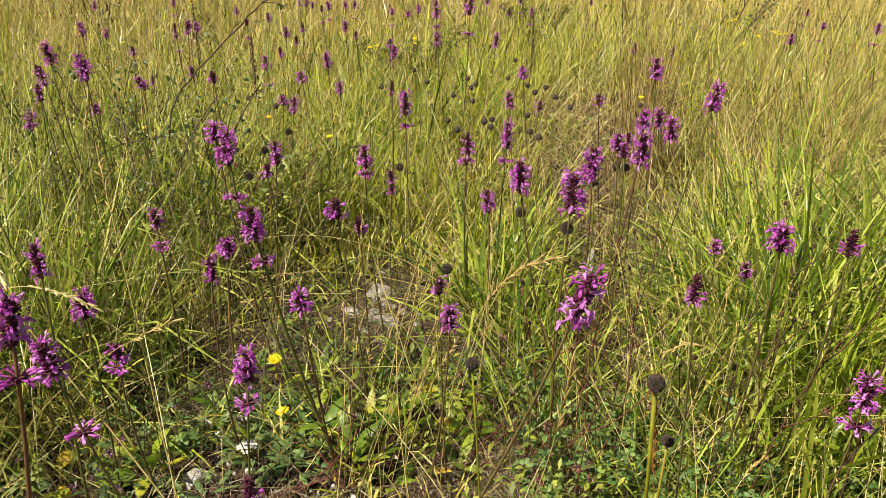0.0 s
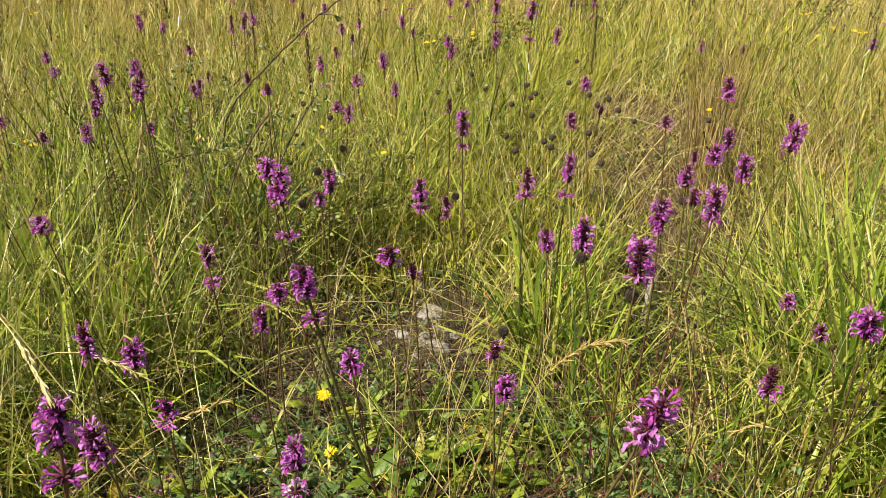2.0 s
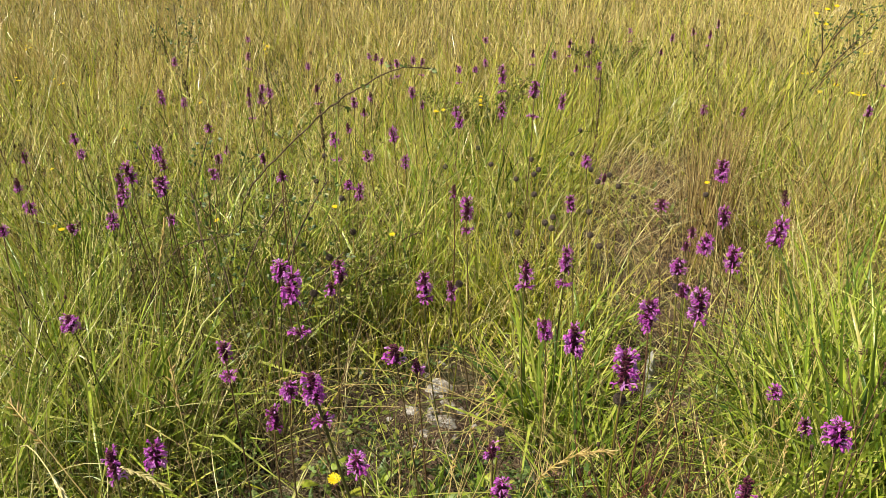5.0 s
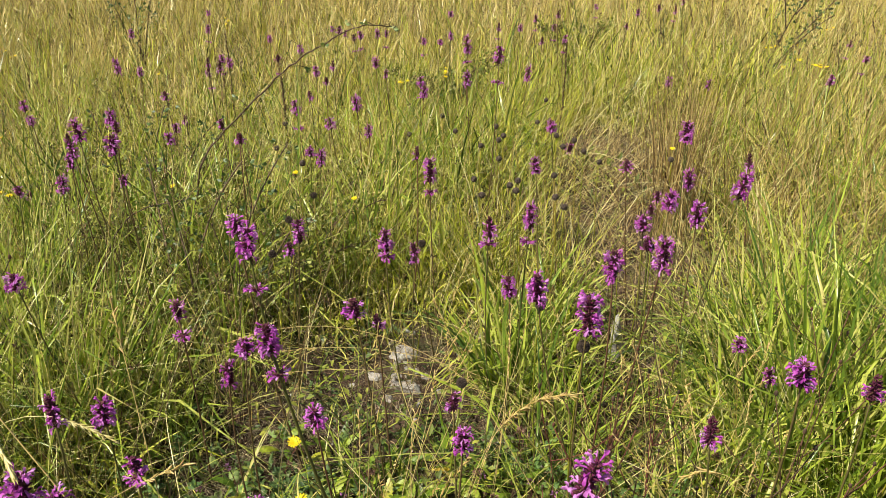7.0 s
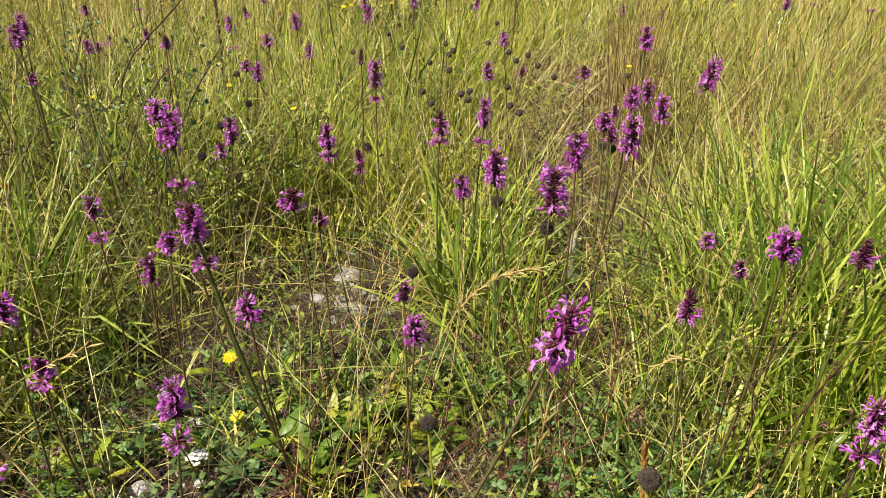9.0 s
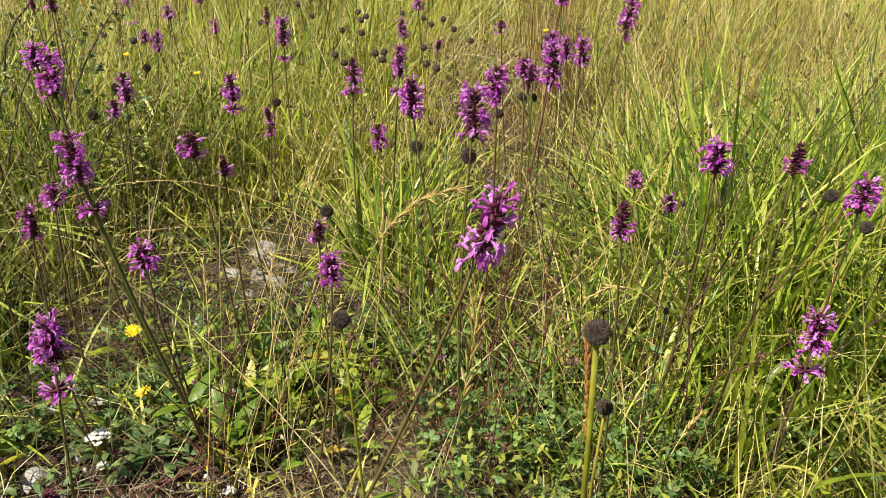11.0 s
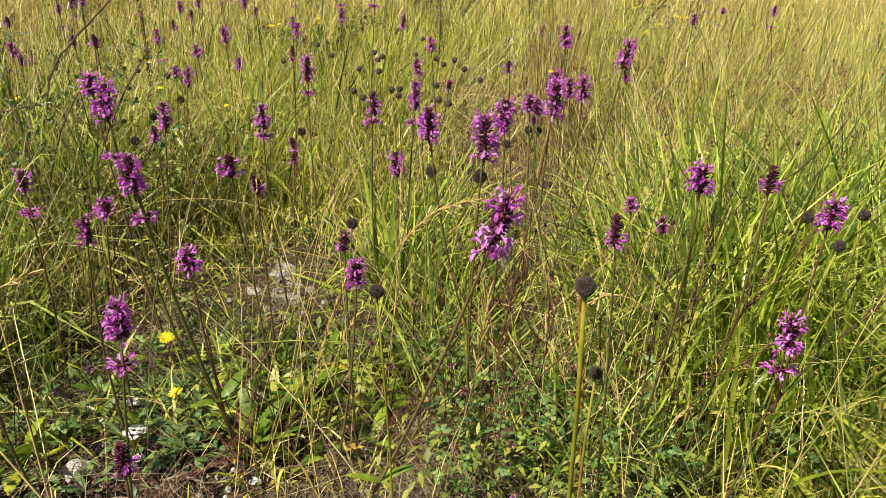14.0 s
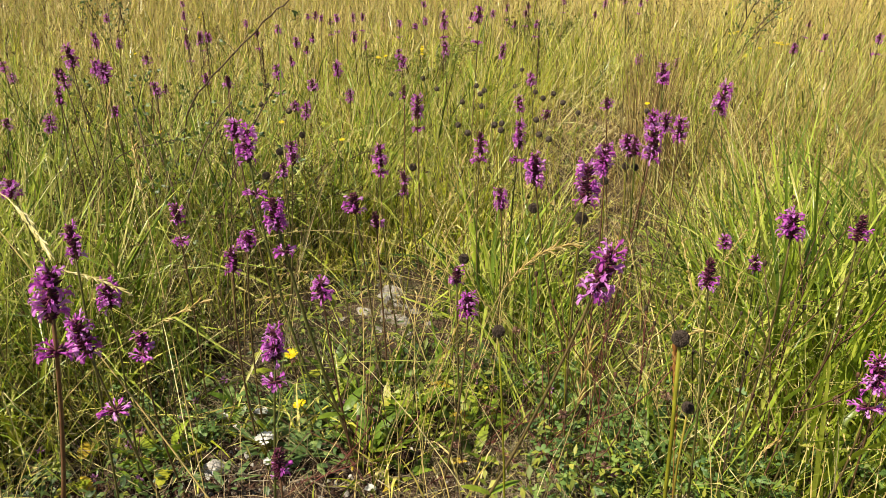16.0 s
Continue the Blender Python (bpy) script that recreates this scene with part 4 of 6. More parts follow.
betony(-1.263, 1.762, 0.400, 0.038, 0.030, style="sparse")
betony(-0.994, 1.304, 0.400, 0.026, 0.026)
betony(-1.233, 1.933, 0.400, 0.034, 0.032)
betony(-1.150, 1.830, 0.390, 0.030, 0.028)
betony(-1.227, 2.428, 0.400, 0.052, 0.032)
betony(-1.115, 2.361, 0.400, 0.034, 0.028)
betony(-0.866, 1.335, 0.40, 0.022, 0.030, style="sparse")
betony(-0.720, 1.684, 0.40, 0.030, 0.028)
betony(-0.792, 1.411, 0.48, 0.028, 0.022, style="budding")
betony(-0.647, 1.816, 0.40, 0.030, 0.028, style="sparse")
betony(-0.779, 1.570, 0.46, 0.030, 0.026, style="sparse")
betony(-0.906, 2.076, 0.40, 0.030, 0.030, style="sparse")
# the far meadow: the rest, drift by drift
FAR = [(-1.347, 3.509), (-1.214, 3.167), (-1.456, 2.996), (-0.985, 2.581), (-0.913, 2.406), (-0.936, 2.586), (-0.881, 2.506), (-0.872, 2.403),
       (-0.92, 3.047), (-0.72, 2.776), (-0.722, 2.523), (-0.516, 2.426), (-0.555, 2.369), (-0.506, 2.296), (-0.517, 2.151), (-0.402, 2.532),
       (-0.344, 2.392), (-0.301, 2.94), (-0.252, 3.054), (-0.257, 3.498), (-0.222, 3.149), (-0.046, 3.418), (0.107, 3.487), (0.181, 3.234)]
FAR_RIGHT = [(0.133, 3.058), (0.222, 3.156), (0.395, 3.999), (0.48, 3.399), (0.55, 3.64), (0.662, 3.802), (0.732, 3.776), (0.831, 4.16), (-0.72, 3.251),
             (-0.543, 2.97), (-2.672, 3.562), (0.204, 3.581), (0.048, 3.198), (0.974, 2.438), (1.229, 2.86), (1.288, 2.582), (1.20, 2.95),
             (-0.62, 3.05), (-0.58, 3.02), (-0.50, 3.08), (-0.66, 3.12), (-0.45, 3.0)]
rd_far = random.Random(77)
for fx, fy in FAR + FAR_RIGHT:
    betony(fx, fy, 0.40 + rd_far.uniform(-0.02, 0.02), rd_far.uniform(0.026, 0.042), rd_far.uniform(0.025, 0.033),
           style=rd_far.choice(["full", "full", "sparse", "budding"]), whorl=rd_far.choice([0, 0, 0.05]))


# ---- dark globe seed heads ----
def seed_globe_mesh(seed, spikes):
    rd = random.Random(seed)
    b = Build()
    n = spikes
    for i in range(n):
        c = 1 - 2 * (i + 0.5) / n
        a = i * 2.39996
        s = math.sqrt(1 - c * c)
        d = Vector((s * math.cos(a), s * math.sin(a), c))
        side = d.orthogonal().normalized()
        up = d.cross(side)
        r0, r1 = 0.84, rd.uniform(0.92, 1.05)
        w = 2.1 / math.sqrt(n)
        ring = [d * r0 + (side * math.cos(t) + up * math.sin(t)) * w for t in (0, 1.571, 3.142, 4.712)]
        tip = d * r1 + Vector((rd.uniform(-.04, .04), rd.uniform(-.04, .04), rd.uniform(-.02, .06)))
        for k in range(4):
            b.poly([ring[k], ring[(k + 1) % 4], tip])
    core = Build()
    core.tube([(0, 0, -0.85), (0, 0, -0.6), (0, 0, 0), (0, 0, 0.6), (0, 0, 0.85)], [0.2, 0.62, 0.85, 0.62, 0.2], 8)
    b.add(core, Matrix.Identity(4))
    return b.mesh("seed_globe", M_SEED, smooth=False)


GLOBES = [seed_globe_mesh(1, 900), seed_globe_mesh(2, 820)]
GLOBE_SMALL = seed_globe_mesh(3, 60)
count_globe = [0]


def seed_head(x, y, z, wide=0.019, base=None, thick=0.0011, near=True):
    i = count_globe[0]
    count_globe[0] += 1
    rd = random.Random(900 + i)
    if base is None:
        base = (rd.uniform(-0.05, 0.04), rd.uniform(-0.03, 0.05))
    foot = Vector((x + base[0], y + base[1], 0))
    foot.z = float(ground_z(foot.x, foot.y)) - 0.01
    plant = new("seed_head", None)
    plant.empty_display_size = 0.02
    plant.location = foot
    pts = [p - foot for p in curve_points(foot, (x, y, z - wide * 0.35), (-base[0] * 0.3 + rd.uniform(-0.01, 0.01), 0, 0), 8)]
    b = Build()
    b.tube(pts, [thick * (1.15 - 0.3 * k / 7) for k in range(8)], 5)
    part("stalk", b.mesh("stalk", M_SSTEM), plant, "yellow-green bare stalk")
    g = part("seed_globe", rd.choice(GLOBES) if near else GLOBE_SMALL, plant, "dark brown bristly globe")
    g.matrix_basis = Matrix.Translation(Vector((x, y, z)) - foot) @ pose(0, 0, 0, rd.uniform(-15, 15), rd.uniform(-15, 15), rd.uniform(0, 360)) @ Matrix.Scale(wide / 2.1, 4)
    return tagged(plant, "dark brown round seed head on a bare stalk", "seed head", group="scabious seed heads")


seed_head(0.181, 0.369, 0.512, 0.0122, (-0.002, 0.035), 0.0016)
seed_head(0.220, 0.463, 0.398, 0.0108, (0.025, 0.02), 0.0011)
seed_head(0.067, 0.466, 0.460, 0.0112, (0.012, 0.03), 0.0010)
seed_head(0.025, 0.863, 0.349, 0.0150, (-0.05, 0.02))
seed_head(0.588, 0.886, 0.353, 0.0172, (-0.03, 0.04), 0.0013)
seed_head(0.662, 0.890, 0.355, 0.0172, (-0.05, 0.03), 0.0014)
seed_head(0.615, 0.850, 0.330, 0.0165, (-0.03, 0.04), 0.0014)
seed_head(0.126, 1.093, 0.340, 0.018)
seed_head(0.175, 0.875, 0.405, 0.018)
for sx, sy in [(0.305, 1.335), (0.321, 1.328), (0.255, 1.242), (-0.343, 1.519), (-0.357, 1.386), (-0.341, 1.232), (-0.086, 1.301)]:
    seed_head(sx, sy, 0.34, 0.0155)
for sx, sy in [(0.145, 2.401), (0.12, 2.19), (0.012, 2.035), (-0.022, 1.943), (0.025, 1.891), (0.035, 1.919), (0.032, 1.74), (-0.021, 1.691), (0.006, 1.543),
               (0.062, 1.586), (0.076, 1.582), (0.078, 1.649), (0.157, 1.692), (0.157, 1.558), (0.172, 1.477), (0.167, 1.971), (0.209, 1.904), (0.23, 1.859),
               (0.18, 1.855), (0.268, 1.855), (0.441, 1.886), (-0.139, 2.113), (-0.217, 2.019), (-0.091, 1.982), (-0.411, 1.681), (-0.555, 2.027), (-0.531, 1.867)]:
    seed_head(sx, sy, 0.34 + 0.02 * math.sin(40 * sx), 0.0155, near=False)


# ---- yellow flowers ----
def ray_head(b, at, wide, axis, rd, mi):
    turn = axis.to_track_quat("Z", "Y").to_matrix()
    for layer, (r, n, rise) in enumerate(((1.0, 15, 0.08), (0.72, 12, 0.16), (0.42, 9, 0.3))):
        for k in range(n):
            a = 2 * math.pi * (k + 0.37 * layer) / n + rd.uniform(-0.08, 0.08)
            d, s = Vector((math.cos(a), math.sin(a), rise)), Vector((-math.sin(a), math.cos(a), 0))
            ln = wide / 2 * r * rd.uniform(0.9, 1.08)
            b.blade([at + turn @ (d * ln * u) for u in (0.08, 0.55, 1.0)], [wide * 0.06, wide * 0.14, wide * 0.11], turn @ s, mi)


def hawkbit(x, y, z, wide=0.022, heads=1, name="hawkbit", label="bright yellow hawkbit flower on a thin stalk"):
    rd = random.Random(int(1000 * (x + 7) + 100 * y))
    foot = Vector((x + rd.uniform(-0.02, 0.02), y + rd.uniform(0, 0.03), 0))
    foot.z = float(ground_z(foot.x, foot.y)) - 0.005
    plant = new(name, None)
    plant.empty_display_size = 0.02
    plant.location = foot
    fork = Vector((x, y, z)) - foot
    b = Build()
    b.tube(curve_points((0, 0, 0), fork * 0.85 if heads > 1 else fork, (0.01, 0, 0), 6), [0.0010] * 6, 4)
    tops = [fork]
    if heads > 1:
        tops = [fork + Vector((rd.gauss(0, 0.012), rd.gauss(0, 0.012), rd.gauss(0, 0.008))) for _ in range(heads)]
        for t in tops:
            b.tube(curve_points(fork * 0.85, t, (0, 0, -0.004), 4), [0.0008] * 4, 4)
    part("stalk", b.mesh("stalk", M_SSTEM), plant)
    for t in tops:
        h = Build()
        axis = Vector((rd.uniform(-0.35, 0.2), rd.uniform(-0.45, 0.0), 1)).normalized()
        ray_head(h, t, wide, axis, rd, 0)
        part("flower_head", h.mesh("flower_head", M_YELLOW), plant)
    return tagged(plant, label, "wildflower", group="yellow meadow flowers")


hawkbit(-0.232, 0.942, 0.060, 0.021)
hawkbit(-0.264, 1.030, 0.098, 0.022)
for hx, hy in [(-1.3, 1.906), (-1.042, 1.518), (-1.015, 1.505), (-0.687, 1.596), (-0.267, 1.562), (0.459, 1.981), (-0.439, 1.712), (-1.316, 2.322), (-1.219, 2.688)]:
    hawkbit(hx, hy, 0.32, 0.014)
hawkbit(1.087, 2.868, 0.356, 0.016, heads=6, name="ragwort", label="yellow ragwort with a loose cluster of flowers")
for hx, hy, k in [(-1.35, 3.709, 6), (-2.569, 3.665, 4), (-2.12, 2.94, 3), (-1.914, 2.906, 3), (1.055, 3.315, 3), (1.408, 3.771, 3), (1.136, 5.004, 3), (-0.319, 2.596, 3), (-0.193, 2.736, 4)]:
    hawkbit(hx, hy, 0.335, 0.014, heads=k, name="ragwort", label="yellow ragwort with a loose cluster of flowers")


# ---- herbs on the ground ----
def scalloped_leaf(length, width, seed, droop=0.35):
    rd = random.Random(seed)
    b = Build()
    n = 20
    pts, ws = [], []
    for i in range(n + 1):
        u = i / n
        pts.append(Vector((length * u, 0.04 * length * math.sin(3 * u + seed), length * (0.42 * u - droop * u * u * 1.25))))
        body = math.sin(math.pi * min(1, 0.06 + 0.94 * u ** 0.85)) ** 0.75
        ws.append(max(0.0015, width * body * (1.0 if i % 2 else 0.74) * rd.uniform(0.94, 1.06)))
    ws[0], ws[1], ws[-1] = 0.002, 0.0025, 0.0015
    b.blade(pts, ws, Vector((0, 1, 0)), fold=0.16)
    return b


LEAF_MESHES = [scalloped_leaf(0.044, 0.018, 1).mesh("leaf", M_LEAF), scalloped_leaf(0.036, 0.017, 2, 0.45).mesh("leaf", M_LEAF), scalloped_leaf(0.052, 0.018, 3, 0.25).mesh("leaf", M_LEAF)]
LEAF_YELLOW = scalloped_leaf(0.038, 0.015, 4, 0.4).mesh("leaf", M_YLEAF)


def rosette(x, y, leaves=6, scale=1.0, yellow=0, upright=20, seed=0):
    rd = random.Random(seed)
    plant = new("leaf_rosette", None)
    plant.empty_display_size = 0.02
    plant.location = (x, y, float(ground_z(x, y)))
    a = rd.uniform(0, 360)
    for k in range(leaves):
        lf = part("leaf", LEAF_YELLOW if k < yellow else rd.choice(LEAF_MESHES), plant, "yellowed withering leaf" if k < yellow else "")
        a += 137.5 + rd.uniform(-25, 25)
        r = 0.012 * scale
        lf.matrix_basis = (Matrix.Translation((r * math.cos(radians(a)), r * math.sin(radians(a)), rd.uniform(0.003, 0.03) * scale))
                           @ pose(0, 0, 0, rd.uniform(-20, 20), -rd.uniform(-8, upright * 1.3), a) @ Matrix.Scale(scale * rd.uniform(0.9, 1.4), 4))
    return tagged(plant, "rosette of scalloped green betony leaves on the soil", "plant", group="leaf rosettes")


for k, (rx, ry, nl, sc, yl, up) in enumerate([
        (-0.116, 0.880, 8, 1.05, 1, 32), (-0.062, 0.985, 7, 1.0, 0, 35), (-0.03, 0.91, 6, 0.9, 0, 30), (-0.215, 1.10, 6, 0.95, 0, 38), (-0.542, 0.83, 7, 1.0, 2, 35),
        (-0.42, 0.86, 7, 1.2, 0, 38), (0.01, 1.06, 6, 0.9, 1, 30), (0.10, 1.06, 6, 0.9, 0, 35), (-0.16, 1.03, 5, 0.9, 0, 32), (0.36, 0.90, 5, 0.9, 0, 38)]):
    rosette(rx, ry, nl, sc, yl, up, 60 + k)
for k, (rx, ry, nl, sc, yl, up) in enumerate([
        (0.17, 0.97, 5, 0.8, 0, 30), (-0.32, 1.12, 6, 0.9, 0, 35), (-0.10, 1.08, 6, 0.8, 0, 36), (-0.20, 0.97, 5, 0.8, 0, 34), (0.06, 0.97, 5, 0.8, 1, 30), (-0.05, 0.83, 6, 0.8, 1, 30),
        (0.22, 1.06, 5, 0.8, 0, 38), (-0.36, 1.02, 5, 0.8, 0, 35), (-0.62, 0.93, 6, 0.9, 0, 36), (0.48, 0.88, 5, 0.8, 0, 36)]):
    rosette(rx, ry, nl, sc, yl, up, 80 + k)


for k in range(16):
    rosette(rd_far.uniform(-0.15, 0.06), rd_far.uniform(0.85, 1.12), rd_far.randint(4, 7), rd_far.uniform(0.7, 1.05), int(rd_far.random() < 0.25), 34, 120 + k)
for k in range(8):
    rosette(rd_far.uniform(-0.60, -0.35), rd_far.uniform(0.80, 1.0), rd_far.randint(4, 6), rd_far.uniform(0.6, 0.9), int(rd_far.random() < 0.25), 34, 150 + k)


def leaf_sheet(rs, x, y, z, ln, slim, tilt, rows=4):
    """Arrays for many small folded leaves."""
    n = len(x)
    az = rs.rand(n) * 6.283
    wd = ln * slim
    u, wp = (np.array([0, 0.3, 0.65, 1.0]), np.array([0.15, 0.9, 0.85, 0.06])) if rows == 4 else (np.array([0, 0.5, 1.0]), np.array([0.15, 1.0, 0.06]))
    d = np.stack([np.cos(az) * np.cos(tilt), np.sin(az) * np.cos(tilt), np.sin(tilt)], -1)
    s = np.stack([-np.sin(az), np.cos(az), rs.randn(n) * 0.25], -1)
    mid = np.stack([x, y, z], -1)[:, None] + d[:, None] * (ln[:, None] * u[None])[..., None]
    mid[..., 2] -= (ln[:, None] * 0.35 * u[None] ** 2)
    off = s[:, None] * (wd[:, None] * wp[None] / 2)[..., None]
    lift = np.array([0, 0, 1.0]) * (wd[:, None] * wp[None] * 0.12)[..., None]
    v = np.stack([mid - off + lift, mid, mid + off + lift], 2).reshape(-1, 3)
    q = [(3 * i + c, 3 * i + c + 1, 3 * i + c + 4, 3 * i + c + 3) for i in range(rows - 1) for c in range(2)]
    return v, (np.arange(n)[:, None, None] * 3 * rows + np.array(q)[None]).reshape(-1, 4)


def herbs():
    """Small leaves of low herbs crowded over the open ground, and darker leafy forbs up among the grass."""
    rs = np.random.RandomState(21)
    n = 7500
    x, y, _ = meadow_points(rs, n, y1=3.2, keep=lambda x, y: (0.10 + 0.9 * clearing(x, y)) * np.clip(4.2 * lumps(x, y, 0.12, 2) - 2.0, 0.01, 1) * (1 - 0.95 * stony(x, y)) * np.clip((y - 0.74) / 0.14, 0.15, 1) * np.where(x > 0.12, 0.5, 1) * (1 - 0.9 * wiry(x, y)) * (1 - 0.85 * bare(x, y)), tuft=14, spread=0.020)
    z = ground_z(x, y) + 0.004 + 0.05 * rs.rand(n) ** 1.4
    sheet("herb_carpet", M_HERB, "low carpet of small green herb leaves", [leaf_sheet(rs, x, y, z, 0.007 + 0.012 * rs.rand(n), 0.30 + 0.25 * rs.rand(n), rs.randn(n) * 0.45)], "ground herbs")
    n = 23000
    x, y, _ = meadow_points(rs, n, y0=0.6, y1=6.0, keep=lambda x, y: np.clip(3.0 * lumps(x, y, 0.25, 17) - 1.5 + 0.9 * bell(x, y, -0.80, 1.5, 0.42, 0.45) + 0.9 * bell(x, y, 1.2, 2.2, 0.5, 0.6) , 0.02, 1) * (1 - 0.5 * clearing(x, y) * (x < 0.25)) * (1 - stony(x, y)), tuft=34, spread=0.035)
    tall = 0.07 + 0.22 * lumps(x, y, 0.2, 19) * (1 - 0.6 * clearing(x, y))
    z = ground_z(x, y) + 0.01 + tall * rs.rand(n)
    sheet("leafy_forbs", M_FORB, "dark green leafy forbs between the grass tussocks", [leaf_sheet(rs, x, y, z, (0.006 + 0.012 * rs.rand(n)) * np.clip(0.55 + 0.45 * y, 0.7, 2.2), 0.3 + 0.3 * rs.rand(n), rs.randn(n) * 0.6, 3)], "ground herbs")


herbs()


def white_cluster(x, y, z, wide, seed):
    rd = random.Random(seed)
    plant = new("white_bedstraw", None)
    plant.empty_display_size = 0.02
    gz = float(ground_z(x, y))
    plant.location = (x, y, gz)
    b, f = Build(), Build()
    for _ in range(int(900 * wide ** 0.75)):
        a, r = rd.uniform(0, 6.28), wide / 2 * math.sqrt(rd.random())
        t = Vector((r * math.cos(a), r * math.sin(a), z - gz + 0.3 * (wide / 2 - r) + rd.uniform(-0.002, 0.002)))
        b.tube([(0, 0, 0), t * 0.6, t], [0.0005] * 3, 3, cap=False)
        for k in range(5):
            c = 2 * math.pi * k / 5
            f.blade([t, t + Vector((math.cos(c), math.sin(c), 0.3)) * 0.0016, t + Vector((math.cos(c), math.sin(c), 0.35)) * 0.003], [0.0008, 0.0022, 0.0012], Vector((-math.sin(c), math.cos(c), 0)))
    part("stalk", b.mesh("stalk", M_SSTEM), plant)["kind"] = "stuff"
    part("blossom", f.mesh("blossom", M_WHITE), plant)["kind"] = "stuff"
    return tagged(plant, "small cluster of tiny white blossoms among herbs", "wildflower", group="white blossom clusters")


for k, (wx, wy, wz, ww) in enumerate([(-0.268, 0.872, 0.045, 0.028), (-0.30, 0.96, 0.03, 0.018), (-0.33, 0.93, 0.02, 0.012), (-0.36, 0.95, 0.025, 0.012), (-0.26, 0.85, 0.02, 0.012), (-0.10, 0.80, 0.02, 0.012)]):
    white_cluster(wx, wy, wz, ww, 300 + k)


# ---- stones ----
def stone(x, y, sx, sy, sz, seed, turn=0.0, label="pale weathered limestone lying in the turf", tip=0.0):
    rd = random.Random(seed)
    bm = bmesh.new()
    bmesh.ops.create_icosphere(bm, subdivisions=3, radius=1)
    planes = [(Vector((rd.uniform(-1, 1), rd.uniform(-1, 1), rd.uniform(-0.6, 1))).normalized(), rd.uniform(0.42, 0.8)) for _ in range(13)]
    for v in bm.verts:
        for nrm, d in planes:
            h = v.co.dot(nrm) - d
            if h > 0:
                v.co -= nrm * h * 0.92
        v.co += v.co.normalized() * 0.06 * noise.noise(v.co * 2.5 + Vector((seed, 0, 0))) + Vector((0, 0, 0.03 * noise.noise(v.co * 7)))
        v.co = Vector((v.co.x * sx, v.co.y * sy, v.co.z * sz))
    me = bpy.data.meshes.new("stone")
    bm.to_mesh(me)
    bm.free()
    me.materials.append(M_STONE)
    ob = new("stone", me)
    ob.matrix_basis = pose(x, y, float(ground_z(x, y)) + sz * 0.1, tip, 0, turn)
    return tagged(ob, label, "stone", group="stones in the turf")


stone(-0.344, 0.852, 0.034, 0.022, 0.026, 1, 10)
SLAB = "flat pale limestone rubble lying in the clearing"
stone(-0.125, 1.335, 0.036, 0.034, 0.014, 2, 20, SLAB)
stone(-0.150, 1.445, 0.036, 0.034, 0.015, 3, -15, SLAB)
stone(-0.195, 1.355, 0.022, 0.024, 0.012, 4, 40)
stone(0.306, 1.515, 0.026, 0.020, 0.120, 5, 5, "upright pale grey limestone among the grass", 8)
stone(0.374, 0.785, 0.016, 0.013, 0.019, 6, 30, "small sandy stone at the foot of the grass")
stone(0.07, 1.19, 0.026, 0.018, 0.010, 7, 0)
stone(-0.30, 0.885, 0.012, 0.010, 0.008, 10, 0)
stone(-0.31, 0.985, 0.015, 0.011, 0.008, 15, 25)
rd_rubble = random.Random(44)
for k in range(30):
    s = rd_rubble.uniform(0.006, 0.016)
    stone(-0.14 + rd_rubble.gauss(0, 0.05), 1.36 + rd_rubble.gauss(0, 0.075), s, s * rd_rubble.uniform(0.6, 1), s * 0.6, 20 + k, rd_rubble.uniform(0, 180), "small chip of pale limestone rubble")
for k in range(16):
    s = rd_rubble.uniform(0.004, 0.009)
    stone(rd_rubble.uniform(-0.4, 0.3), rd_rubble.uniform(0.80, 1.15), s, s * rd_rubble.uniform(0.6, 1), s * 0.6, 60 + k, rd_rubble.uniform(0, 180), "small chip of pale limestone rubble")


# ---- dead herb stems ----
def dead_herb(x, y, tall, lean, seed, red=False):
    rd = random.Random(seed)
    plant = new("dead_herb", None)
    plant.empty_display_size = 0.02
    plant.location = (x, y, float(ground_z(x, y)) - 0.004)
    top = Vector((lean[0], lean[1], tall))
    main = curve_points((0, 0, 0), top, (-lean[0] * 0.25, 0, 0), 8)
    ends = [main[-1]]
    b = Build()
    b.tube(main, [0.0013 - 0.0001 * k for k in range(8)], 4)
    for _ in range(rd.randint(2, 4)):
        k = rd.randint(3, 6)
        e = main[k] + Vector((rd.uniform(-0.09, 0.09), rd.uniform(-0.05, 0.05), rd.uniform(0.05, 0.13)))
        b.tube(curve_points(main[k], e, (0, 0, -0.012), 5), [0.0008] * 5, 4)
        ends.append(e)
    part("stem", b.mesh("stem", M_RED if red else M_DARK), plant)
    for e in ends:
        h = Build()
        w = rd.uniform(0.0018, 0.0030)
        h.tube([e, e + Vector((0, 0, 0.8 * w)), e + Vector((0.1 * w, 0, 1.6 * w)), e + Vector((0, 0, 2.3 * w)), e + Vector((0, 0.1 * w, 3.0 * w))], [0.3 * w, w, 0.75 * w, 0.95 * w, 0.2 * w], 6)
        part("seed_knob", h.mesh("seed_knob", M_DARK), plant)
    return tagged(plant, "dark red dry herb stem with small knobs" if red else "blackish dead herb stem with branched dry knobs", "dead plant", group="dead herb stems")


